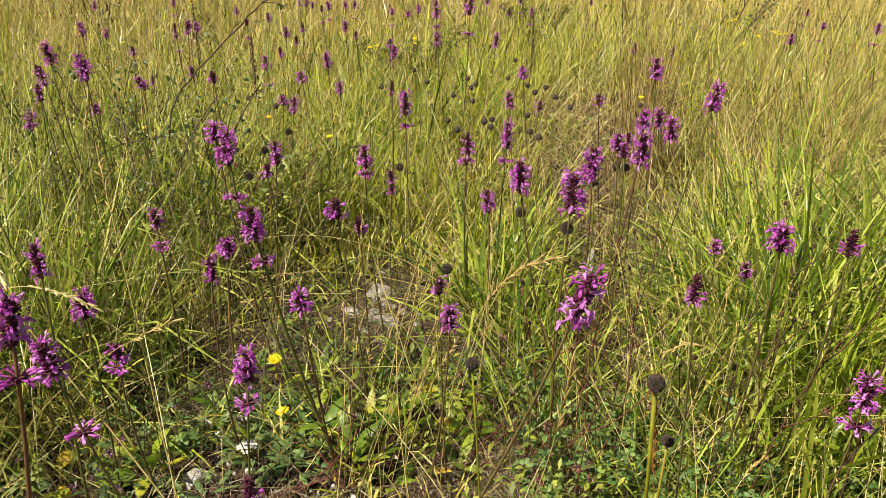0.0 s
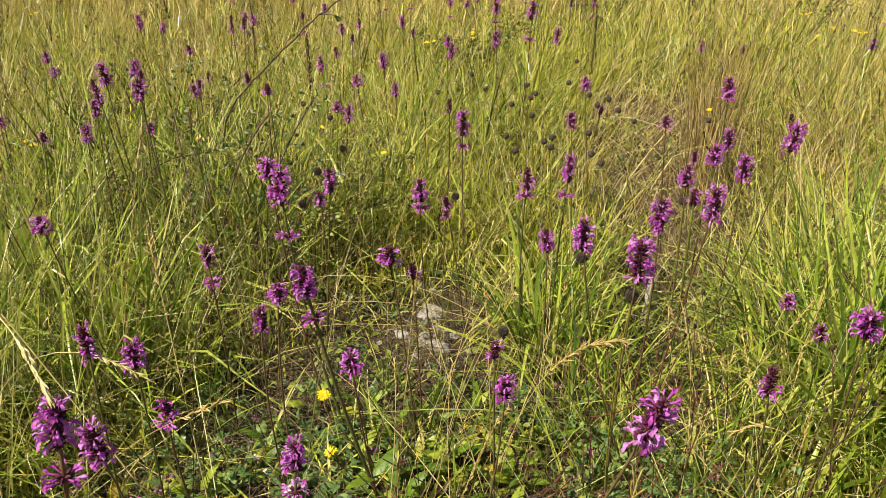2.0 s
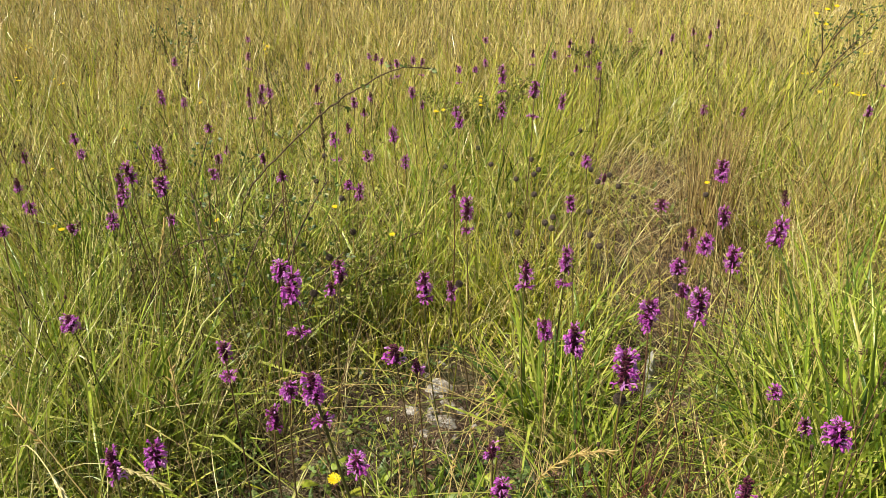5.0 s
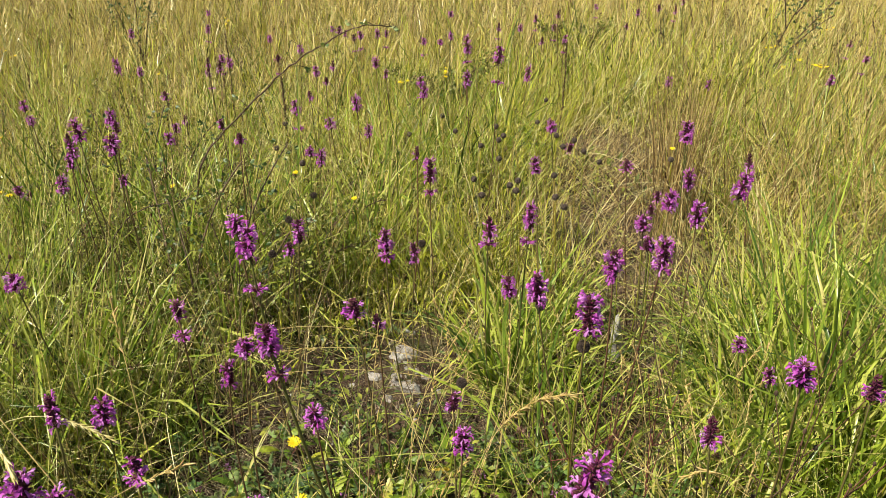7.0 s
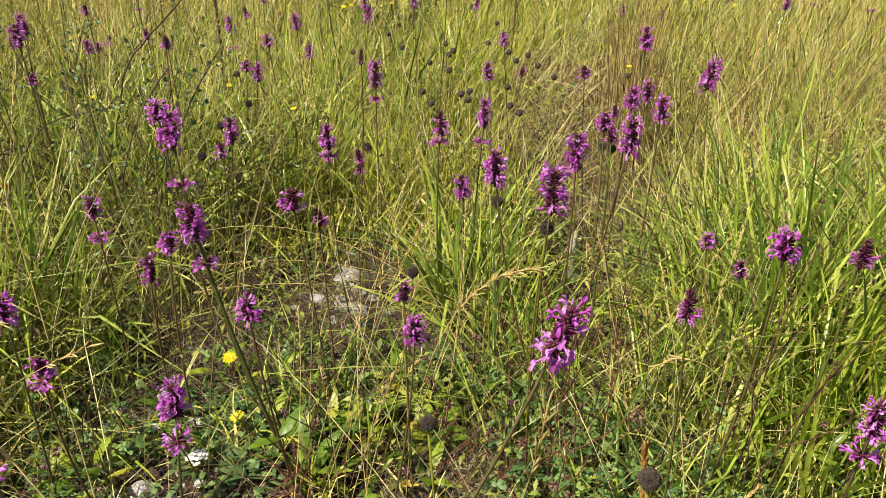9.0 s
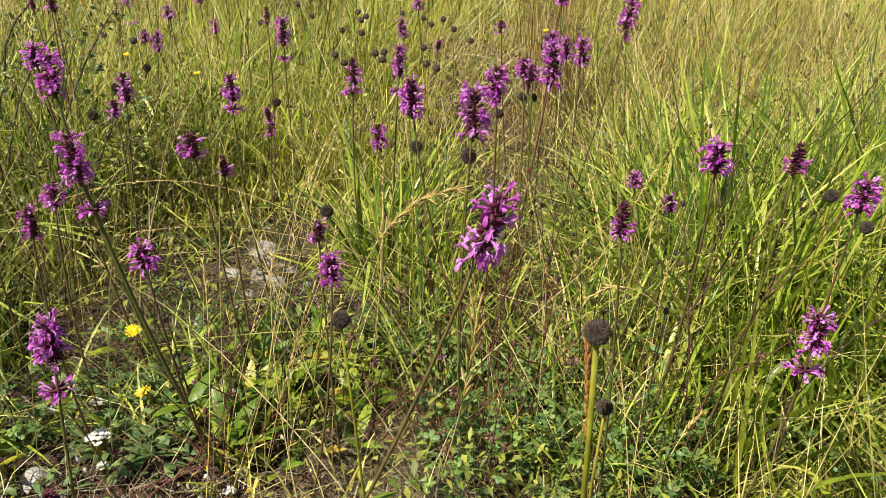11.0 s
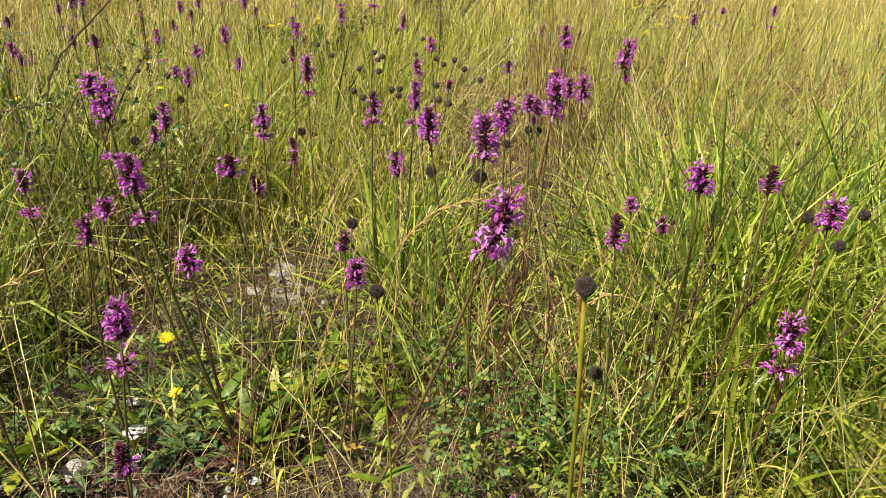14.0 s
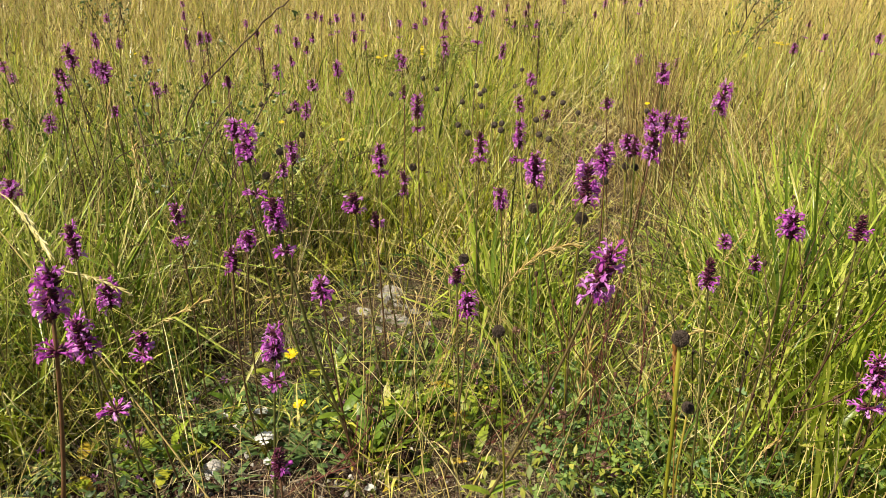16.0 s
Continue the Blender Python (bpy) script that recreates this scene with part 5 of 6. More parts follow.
for k, (dx, dy, dh, lx, ly) in enumerate([
        (0.38, 0.80, 0.30, 0.02, 0.02), (0.42, 0.78, 0.33, 0.08, 0.0), (0.46, 0.86, 0.34, -0.04, 0.03), (0.34, 0.86, 0.28, 0.05, 0.0), (0.52, 0.80, 0.27, 0.12, 0.0), (0.48, 0.94, 0.36, 0.03, 0.0),
        (0.56, 1.02, 0.38, -0.06, 0.02), (0.24, 0.88, 0.30, -0.03, 0.02), (0.27, 0.96, 0.34, 0.04, 0.0), (0.62, 1.10, 0.38, 0.05, 0.0), (-0.45, 1.30, 0.36, 0.03, 0.0), (-0.75, 1.10, 0.38, -0.06, 0.0),
        (-0.62, 1.50, 0.40, -0.05, 0.0), (0.20, 0.78, 0.22, 0.02, 0.0)]):
    dead_herb(dx, dy, dh, (lx, ly), 700 + k)
for k, (dx, dy, dh, lx, ly) in enumerate([
        (-0.10, 0.82, 0.05, -0.10, 0.06), (0.17, 0.90, 0.07, -0.12, 0.05), (0.20, 0.85, 0.24, 0.02, 0.02), (0.23, 0.93, 0.27, 0.0, 0.03), (0.26, 0.86, 0.26, 0.02, 0.0), (0.16, 0.96, 0.22, -0.02, 0.0),
        (0.30, 1.0, 0.30, 0.0, 0.0), (0.05, 0.88, 0.08, 0.06, 0.02), (0.12, 0.84, 0.10, 0.05, 0.0), (-0.20, 0.80, 0.05, 0.08, 0.02)]):
    dead_herb(dx, dy, dh, (lx, ly), 740 + k, red=True)


def dead_spike(x, y, z, seed):
    """A dried herb with a long narrow spike of brown husks and pale seeds."""
    rd = random.Random(seed)
    plant = new("dead_spike", None)
    plant.empty_display_size = 0.02
    plant.location = (x - 0.02, y, float(ground_z(x, y)) - 0.004)
    tip = Vector((0.02, 0, z - plant.location.z))
    line = curve_points((0, 0, 0), tip, (0.01, 0, 0), 10)
    b, h = Build(), Build()
    b.tube(line, [0.0022 - 0.00012 * k for k in range(10)], 5)
    for _ in range(150):
        u = rd.uniform(3.5, 9)
        j = min(8, int(u))
        p = line[j].lerp(line[j + 1], u - j)
        d = Vector((rd.gauss(0, 1), rd.gauss(0, 1), rd.uniform(0.2, 1.2))).normalized()
        ln = rd.uniform(0.006, 0.013) * (1.15 - 0.07 * u)
        h.tube([p, p + d * ln * 0.5, p + d * ln], [0.0008, 0.0022, 0.0004], 4, cap=False)
    part("stem", b.mesh("stem", M_DARK), plant)
    part("husk_spike", h.mesh("husk_spike", M_SPECK), plant)["kind"] = "stuff"
    return tagged(plant, "dried brown herb with a narrow spike of husks", "dead plant", group="dead herb stems")


dead_spike(0.216, 2.867, 0.42, 1)
dead_spike(-0.66, 2.35, 0.40, 2)
dead_spike(-0.98, 2.75, 0.46, 3)


def red_sprig(foot, tip, rise, seed):
    """A fallen sprig of a dead herb: a dark red stem with short bristly side leaves."""
    rd = random.Random(seed)
    z0 = float(ground_z(foot[0], foot[1]))
    plant = new("red_sprig", None)
    plant.empty_display_size = 0.01
    plant.location = (foot[0], foot[1], z0)
    line = curve_points((0, 0, 0), (tip[0] - foot[0], tip[1] - foot[1], rise), (0, 0, 0.012), 8)
    b, h = Build(), Build()
    b.tube(line, [0.0016 - 0.0001 * k for k in range(8)], 5)
    for _ in range(120):
        u = rd.uniform(1, 7)
        j = min(6, int(u))
        p = line[j].lerp(line[j + 1], u - j)
        d = Vector((rd.gauss(0, 1), rd.gauss(0, 1), rd.gauss(0.3, 1))).normalized()
        ln = rd.uniform(0.003, 0.008)
        h.blade([p, p + d * ln * 0.5, p + d * ln], [0.0006, 0.0011, 0.0002], d.orthogonal(), fold=0.2)
    part("stem", b.mesh("stem", M_RED), plant)
    part("bristles", h.mesh("bristles", M_CLOVER), plant)["kind"] = "stuff"
    return tagged(plant, "dark red dried sprig with bristly leaves on the soil", "dead plant", group="red dried sprigs")


for k, (sx, sy, ex, ey, sr) in enumerate([(-0.090, 0.785, -0.165, 0.875, 0.035), (0.182, 0.785, 0.120, 0.905, 0.045), (0.03, 0.84, -0.02, 0.80, 0.02), (0.13, 0.83, 0.07, 0.88, 0.03),
                                          (0.27, 0.82, 0.22, 0.90, 0.05), (-0.22, 0.80, -0.17, 0.82, 0.02)]):
    red_sprig((sx, sy), (ex, ey), sr, 1600 + k)


# ---- single arching grass stalks ----
def grass_stalk(foot, top, bow, head, drops=16, size=0.007, thick=0.00065, label="dry arching grass stalk with a ripe seed head", spread=0.6, material=M_STRAW, fat=1.0):
    """A single stalk from its foot over to its top, with a loose seed head along its last part."""
    rd = random.Random(int(1e4 * abs(foot[0] + 3 * foot[1])))
    gz = float(ground_z(foot[0], foot[1])) - 0.004
    a = Vector((foot[0], foot[1], gz))
    plant = new("grass_stalk", None)
    plant.empty_display_size = 0.02
    plant.location = a
    n = 16
    pts = [p - a for p in curve_points(a, top, bow, n)]
    b = Build()
    b.tube(pts, [thick * (1.1 - 0.6 * k / (n - 1)) for k in range(n)], 4)
    part("stalk", b.mesh("stalk", material), plant)
    h = Build()
    for k in range(drops):
        u = 1 - head * (k + rd.random()) / drops
        j = min(n - 2, int(u * (n - 1)))
        p = pts[j].lerp(pts[j + 1], u * (n - 1) - j)
        d = (pts[j + 1] - pts[j]).normalized()
        d = (d + Vector((rd.uniform(-1, 1), rd.uniform(-1, 1), rd.uniform(-1, 0.6))) * spread).normalized()
        ln = size * rd.uniform(0.7, 1.3)
        q = p + d * ln * 0.5
        h.tube([p, q, q + d * ln * 0.35, q + d * ln * 0.9], [0.0003, 0.0009 * fat, 0.0011 * fat, 0.0002], 4, cap=False)
    part("seed_spray", h.mesh("seed_spray", material), plant)
    return tagged(plant, label, "grass", group="single grass stalks")


grass_stalk((0.20, 1.05), (-0.37, 1.04, 0.270), (0.02, 0, 0.150), 0.16, size=0.006)
grass_stalk((0.24, 1.20), (-0.36, 1.18, 0.120), (0.02, 0, 0.070), 0.10)
grass_stalk((0.22, 1.24), (-0.33, 1.20, 0.160), (0.0, 0, 0.070), 0.12)
grass_stalk((-0.46, 0.55), (-0.284, 0.462, 0.520), (-0.055, 0.058, 0.217), 0.12, 90, 0.008, 0.0009, "arching grass stalk with a dense pale foxtail head", 0.22, M_PALE)
grass_stalk((-0.66, 0.70), (-0.336, 0.668, 0.383), (-0.02, 0, 0.155), 0.20, 46, 0.0065, 0.0007, "arching grass stalk with a loose pale seed head", 0.4, M_PALE)
grass_stalk((0.02, 0.80), (0.152, 0.75, 0.42), (-0.03, 0, 0.09), 0.36, 90, 0.010, label="tan brome grass with a drooping seed head", spread=0.75, fat=0.55)
grass_stalk((0.06, 0.62), (0.152, 0.55, 0.412), (0.02, 0, 0.0), 0.24, 20, 0.014, label="pale oat grass with long open spikelets", spread=0.35)
grass_stalk((0.235, 0.455), (0.200, 0.448, 0.462), (0.004, 0, 0), 0.19, 110, 0.0055, 0.0007, "orange-brown narrow dead grass spike", 0.28, M_ORANGE)
grass_stalk((0.48, 0.78), (0.30, 0.80, 0.275), (0.0, 0, 0.11), 0.25, 26, 0.008, spread=0.4)
grass_stalk((0.30, 0.62), (0.40, 0.70, 0.20), (0.0, 0, 0.06), 0.3, 40, 0.006, spread=0.3)
grass_stalk((-0.05, 0.66), (0.03, 0.66, 0.37), (-0.012, 0, 0), 0.35, 36, 0.006, spread=0.25)
grass_stalk((-0.52, 0.60), (-0.23, 0.62, 0.40), (-0.05, 0, 0.05), 0.1)
grass_stalk((-0.10, 0.52), (-0.46, 0.62, 0.52), (0.0, 0, 0.02), 0.1, thick=0.0011)
grass_stalk((-0.24, 0.60), (-0.30, 0.66, 0.56), (0.0, 0, 0), 0.1, thick=0.0009)
grass_stalk((-0.62, 1.0), (-0.56, 1.15, 0.50), (0.0, 0, 0.02), 0.16, 50, 0.007, label="pale grass stalk with a feathery upright head", spread=0.3)
rd_stalk = random.Random(5)
for k in range(16):
    gx, gy = rd_stalk.uniform(-0.12, 0.06), rd_stalk.uniform(0.72, 0.95)
    grass_stalk((gx, gy), (gx + rd_stalk.uniform(-0.03, 0.16), gy + rd_stalk.uniform(-0.05, 0.15), rd_stalk.uniform(0.25, 0.45)), (rd_stalk.uniform(-0.02, 0.02), 0, 0.02), 0.2, 12, 0.005)
for k in range(18):
    gx, gy = rd_stalk.uniform(0.15, 0.62), rd_stalk.uniform(0.60, 1.0)
    grass_stalk((gx, gy), (gx + rd_stalk.uniform(-0.22, 0.22), gy + rd_stalk.uniform(-0.05, 0.15), rd_stalk.uniform(0.22, 0.42)), (rd_stalk.uniform(-0.03, 0.03), 0, 0.03), 0.2, 12, 0.005)


# ---- grass tussocks near the path ----
def grass_tussock(x, y, tall, count, seed):
    """A tuft of broad folded blades that arch outwards, mostly away from the wind."""
    rd = random.Random(seed)
    plant = new("grass_tussock", None)
    plant.empty_display_size = 0.02
    plant.location = (x, y, float(ground_z(x, y)) - 0.004)
    for _ in range(count):
        a = rd.gauss(0.3, 1.0) if rd.random() < 0.4 else rd.uniform(0, 6.283)
        h, out, sag = tall * rd.uniform(0.6, 1.1), rd.uniform(0.03, 0.42), 0.45 * rd.random() ** 1.8
        foot = Vector((rd.gauss(0, 0.026), rd.gauss(0, 0.026), 0))
        way = Vector((math.cos(a), math.sin(a), 0))
        bend = Vector((rd.gauss(0.3, 0.8), rd.gauss(0, 0.8), -rd.uniform(0.5, 1.3))) * h * (rd.random() < 0.4)
        at = rd.uniform(0.35, 0.75)
        pts = [foot + bend * max(0, s - at) + way * h * (out * s + sag * s ** 2.2) + Vector((0, 0, h * (s * math.sqrt(1 - out * out) - 0.7 * sag * s ** 2.6))) for s in (0, 0.16, 0.33, 0.5, 0.66, 0.82, 1)]
        w = rd.uniform(0.0048, 0.0098)
        t = rd.uniform(0, 3.14)
        b = Build()
        b.blade(pts, [w * k for k in (0.6, 0.9, 1.0, 0.95, 0.8, 0.5, 0.06)], Vector((math.cos(t), math.sin(t), 0)), fold=0.22)
        part("blade", b.mesh("blade", M_BLADE), plant)
    return tagged(plant, "tussock of broad fresh green grass blades", "grass", group="grass tussocks")


rd_tuft = random.Random(91)
for k in range(36):
    grass_tussock(rd_tuft.uniform(0.50, 1.02), rd_tuft.uniform(0.86, 1.50), rd_tuft.uniform(0.28, 0.46), rd_tuft.randint(8, 12), 1500 + k)
for k in range(8):
    grass_tussock(rd_tuft.uniform(0.70, 0.98), rd_tuft.uniform(0.92, 1.25), rd_tuft.uniform(0.42, 0.52), rd_tuft.randint(8, 11), 1640 + k)
for k in range(9):
    grass_tussock(rd_tuft.uniform(0.42, 0.78), rd_tuft.uniform(0.80, 0.95), rd_tuft.uniform(0.20, 0.34), rd_tuft.randint(6, 9), 1620 + k)
for k in range(6):
    grass_tussock(rd_tuft.uniform(-0.95, -0.50), rd_tuft.uniform(1.15, 1.55), rd_tuft.uniform(0.24, 0.36), rd_tuft.randint(8, 10), 1560 + k)
for k in range(4):
    grass_tussock(0.09 + rd_tuft.gauss(0, 0.05), 1.36 + rd_tuft.gauss(0, 0.05), rd_tuft.uniform(0.14, 0.22), 8, 1580 + k)


# ---- briars and low shrubs ----
def leafy_shrub(name, lines, leaves, size, seed, label, flowers=0, thick=0.0026, leaf=M_HERB):
    """Woody shoots as (foot, tip, bow), each with small leaves along it."""
    rd = random.Random(seed)
    fx, fy = lines[0][0][:2]
    plant = new(name, None)
    plant.empty_display_size = 0.03
    a = Vector((fx, fy, float(ground_z(fx, fy)) - 0.005))
    plant.location = a
    for foot, tip, bow in lines:
        pts = [p - a for p in curve_points(foot, tip, bow, 12)]
        b, lf = Build(), Build()
        b.tube(pts, [thick * (1.15 - 0.6 * k / 11) for k in range(12)], 5)
        for k in range(leaves):
            u = rd.uniform(0.2, 1.0) * 11
            j = min(10, int(u))
            p = pts[j].lerp(pts[j + 1], u - j)
            d = Vector((rd.uniform(-1, 1), rd.uniform(-1, 1), rd.uniform(-0.3, 0.7))).normalized()
            t = p + d * size * 2.2
            b.tube([p, t], [0.0006, 0.0004], 3, cap=False)
            for _ in range(3):
                e = (d + Vector((rd.uniform(-1, 1), rd.uniform(-1, 1), rd.uniform(-0.5, 0.5)))).normalized()
                lf.blade([t, t + e * size * 0.5, t + e * size], [size * 0.15, size * 0.6, size * 0.08], e.orthogonal(), fold=0.2)
        part("shoot", b.mesh("shoot", M_TWIG), plant)
        part("foliage", lf.mesh("foliage", leaf), plant)
    for k in range(flowers):
        h = Build()
        j = rd.randrange(len(lines))
        at = Vector(lines[j][0]).lerp(Vector(lines[j][1]), rd.uniform(0.5, 1)) - a + Vector((rd.uniform(-0.05, 0.05), rd.uniform(-0.05, 0.05), rd.uniform(0, 0.05)))
        ray_head(h, at, 0.022, Vector((0, -0.4, 1)).normalized(), rd, 0)
        part("flower_head", h.mesh("flower_head", M_YELLOW), plant)
    return tagged(plant, label, "shrub", group="briars and shrubs")


def briar_shoot(points, leaves, seed, label, thick=0.0024):
    """One long arching woody shoot through the given points, with thorns, short side twigs and a few toothed leaflets."""
    rd = random.Random(seed)
    knots = [Vector(p) for p in points]
    a = Vector((knots[0].x, knots[0].y, float(ground_z(knots[0].x, knots[0].y)) - 0.005))
    plant = new("briar", None)
    plant.empty_display_size = 0.03
    plant.location = a
    line = []
    for i in range(len(knots) - 1):
        p0, p1, p2, p3 = knots[max(i - 1, 0)], knots[i], knots[i + 1], knots[min(i + 2, len(knots) - 1)]
        for k in range(6):
            t = k / 6
            line.append(0.5 * (2 * p1 + (p2 - p0) * t + (2 * p0 - 5 * p1 + 4 * p2 - p3) * t * t + (3 * p1 - p0 - 3 * p2 + p3) * t ** 3) - a)
    line.append(knots[-1] - a)
    n = len(line)
    b = Build()
    b.tube([p + Vector((rd.gauss(0, 0.0012), rd.gauss(0, 0.0012), rd.gauss(0, 0.0012))) for p in line], [thick * (1.1 - 0.7 * k / n) for k in range(n)], 6)
    for k in range(2, n):
        d = Vector((rd.uniform(-1, 1), rd.uniform(-1, 1), rd.uniform(-0.6, 0.6))).normalized()
        b.tube([line[k], line[k] + d * 0.007], [0.0012, 0.0001], 4, cap=False)
    part("shoot", b.mesh("shoot", M_TWIG), plant)
    for _ in range(leaves):
        k = rd.randint(n // 4, n - 1)
        d = Vector((rd.uniform(-1, 1), rd.uniform(-1, 1), rd.uniform(-0.2, 0.9))).normalized()
        t = line[k] + d * rd.uniform(0.015, 0.05)
        w, lf = Build(), Build()
        w.tube([line[k], line[k].lerp(t, 0.5) + Vector((0, 0, 0.004)), t], [0.0010, 0.0008, 0.0005], 4)
        for _ in range(5):
            e = (d + Vector((rd.uniform(-1, 1), rd.uniform(-1, 1), rd.uniform(-0.5, 0.5)))).normalized()
            q, size = line[k].lerp(t, rd.uniform(0.5, 1)), rd.uniform(0.008, 0.014)
            lf.blade([q, q + e * size * 0.35, q + e * size * 0.7, q + e * size], [size * 0.15, size * 0.6, size * 0.5, size * 0.06], e.orthogonal(), fold=0.25)
        part("twig", w.mesh("twig", M_TWIG), plant)
        part("foliage", lf.mesh("foliage", M_HERB), plant)
    return tagged(plant, label, "shrub", group="briars and shrubs")


briar_shoot([(-0.735, 1.61, 0.0), (-0.69, 1.62, 0.171), (-0.651, 1.623, 0.273), (-0.612, 1.627, 0.386), (-0.507, 1.634, 0.492), (-0.404, 1.62, 0.585), (-0.330, 1.62, 0.629), (-0.288, 1.62, 0.654), (-0.232, 1.62, 0.670),
             (-0.175, 1.62, 0.668)], 9, 31, "arching bare brown briar shoot with few leaves", 0.0024)
briar_shoot([(-0.80, 1.40, 0.0), (-0.79, 1.42, 0.16), (-0.75, 1.45, 0.27), (-0.70, 1.48, 0.31), (-0.60, 1.50, 0.33)], 7, 38, "arching bare brown briar shoot with few leaves", 0.0024)
leafy_shrub("briar", [((-0.58, 1.38, 0), (-0.50, 1.55, 0.40), (-0.04, 0, 0.03)), ((-0.58, 1.38, 0), (-0.66, 1.5, 0.34), (0.02, 0, 0.02)), ((-0.5, 1.45, 0), (-0.36, 1.5, 0.3), (0.0, 0, 0.05)),
                      ((-0.62, 1.42, 0), (-0.74, 1.6, 0.40), (0.0, 0, 0.03)), ((-0.55, 1.42, 0), (-0.42, 1.62, 0.42), (-0.02, 0, 0.03))], 26, 0.012, 32, "low thorny briar with small green leaves")
leafy_shrub("briar", [((-1.0, 2.0, 0), (-0.9, 2.05, 0.38), (0, 0, 0.03)), ((-1.0, 2.0, 0), (-1.12, 2.05, 0.36), (0, 0, 0.03)), ((-0.95, 2.05, 0), (-0.78, 2.1, 0.32), (0, 0, 0.05))], 30, 0.013, 36,
            "low thorny briar with small green leaves")
leafy_shrub("broom", [((1.06, 3.6, 0), (1.25, 3.6, 0.55), (-0.015, 0, 0)), ((1.08, 3.6, 0), (1.25, 3.6, 0.33), (-0.02, 0, 0.0)), ((1.12, 3.62, 0.15), (1.36, 3.6, 0.42), (0, 0, 0.03)), ((1.20, 3.6, 0.42), (1.34, 3.62, 0.55), (0, 0, 0.02)),
                      ((1.22, 3.6, 0.32), (1.38, 3.6, 0.52), (0, 0, 0.0)), ((1.17, 3.6, 0.36), (1.14, 3.6, 0.52), (0, 0, 0.0))],
            22, 0.014, 33, "small sparse dark shrub with yellow flowers above the grass", 9, thick=0.0030)
leafy_shrub("thistle", [((-1.95, 4.0, 0), (-1.93, 4.0, 0.52), (0, 0, 0)), ((-1.95, 4.0, 0), (-2.06, 4.0, 0.40), (0, 0, 0.03)), ((-1.95, 4.0, 0), (-1.84, 4.0, 0.42), (0, 0, 0.03))], 34, 0.016, 34,
            "dark bushy herb standing above the straw", thick=0.003)
leafy_shrub("low_bush", [((-0.25, 3.20, 0), (-0.50, 3.2, 0.24), (0, 0, 0.06)), ((-0.25, 3.20, 0), (-0.02, 3.2, 0.27), (0, 0, 0.06)), ((-0.25, 3.20, 0), (-0.24, 3.15, 0.25), (0, 0, 0)), ((-0.25, 3.20, 0), (-0.36, 3.1, 0.24), (0, 0, 0.04)),
                         ((-0.25, 3.20, 0), (-0.12, 3.12, 0.27), (0, 0, 0.03)), ((-0.25, 3.20, 0), (-0.06, 3.25, 0.31), (0, 0, 0.02)), ((-0.25, 3.20, 0), (-0.30, 3.05, 0.25), (0, 0, 0.02))],
            110, 0.013, 35, "dark green low bush among the flowers", leaf=M_FORB)
leafy_shrub("low_bush", [((0.30, 4.3, 0), (0.12, 4.3, 0.25), (0, 0, 0.05)), ((0.30, 4.3, 0), (0.50, 4.3, 0.26), (0, 0, 0.05)), ((0.30, 4.3, 0), (0.34, 4.2, 0.28), (0, 0, 0)), ((0.30, 4.3, 0), (0.22, 4.2, 0.27), (0, 0, 0.02))],
            110, 0.014, 39, "dark green low bush among the flowers", leaf=M_FORB)


def briar_tangle(x, y, tall, seed):
    """A low thorny tangle in the grass: dark crooked twigs with many small toothed leaves."""
    rd = random.Random(seed)
    lines = []
    for _ in range(rd.randint(3, 5)):
        a, out = rd.uniform(0, 6.283), rd.uniform(0.08, 0.26)
        lines.append(((x, y, 0), (x + math.cos(a) * out, y + math.sin(a) * out, tall * rd.uniform(0.5, 1.0)), (rd.uniform(-0.03, 0.03), 0, rd.uniform(0.02, 0.07))))
    return leafy_shrub("briar", lines, 34, rd.uniform(0.009, 0.012), seed, "low briar tangle with small green leaves between the grass", thick=0.0017, leaf=M_FORB)


rd_briar = random.Random(17)
for k in range(15):
    briar_tangle(rd_briar.uniform(-1.15, -0.42), rd_briar.uniform(1.38, 2.35), rd_briar.uniform(0.14, 0.30), 1700 + k)


# ---- trefoils, smooth-leaved herbs, thyme, fallen twigs ----
def trefoil_leaf_mesh():
    b = Build()
    for a in (-70, 0, 70):
        d = Vector((math.cos(radians(a)), math.sin(radians(a)), 0.1))
        b.blade([d * 0.05, d * 0.4 + Vector((0, 0, 0.05)), d * 0.8, d * 1.0 + Vector((0, 0, -0.08))], [0.12, 0.52, 0.62, 0.22], Vector((-d.y, d.x, 0)), fold=0.2)
    return b.mesh("leaf", M_TREFOIL)


TREFOIL = trefoil_leaf_mesh()


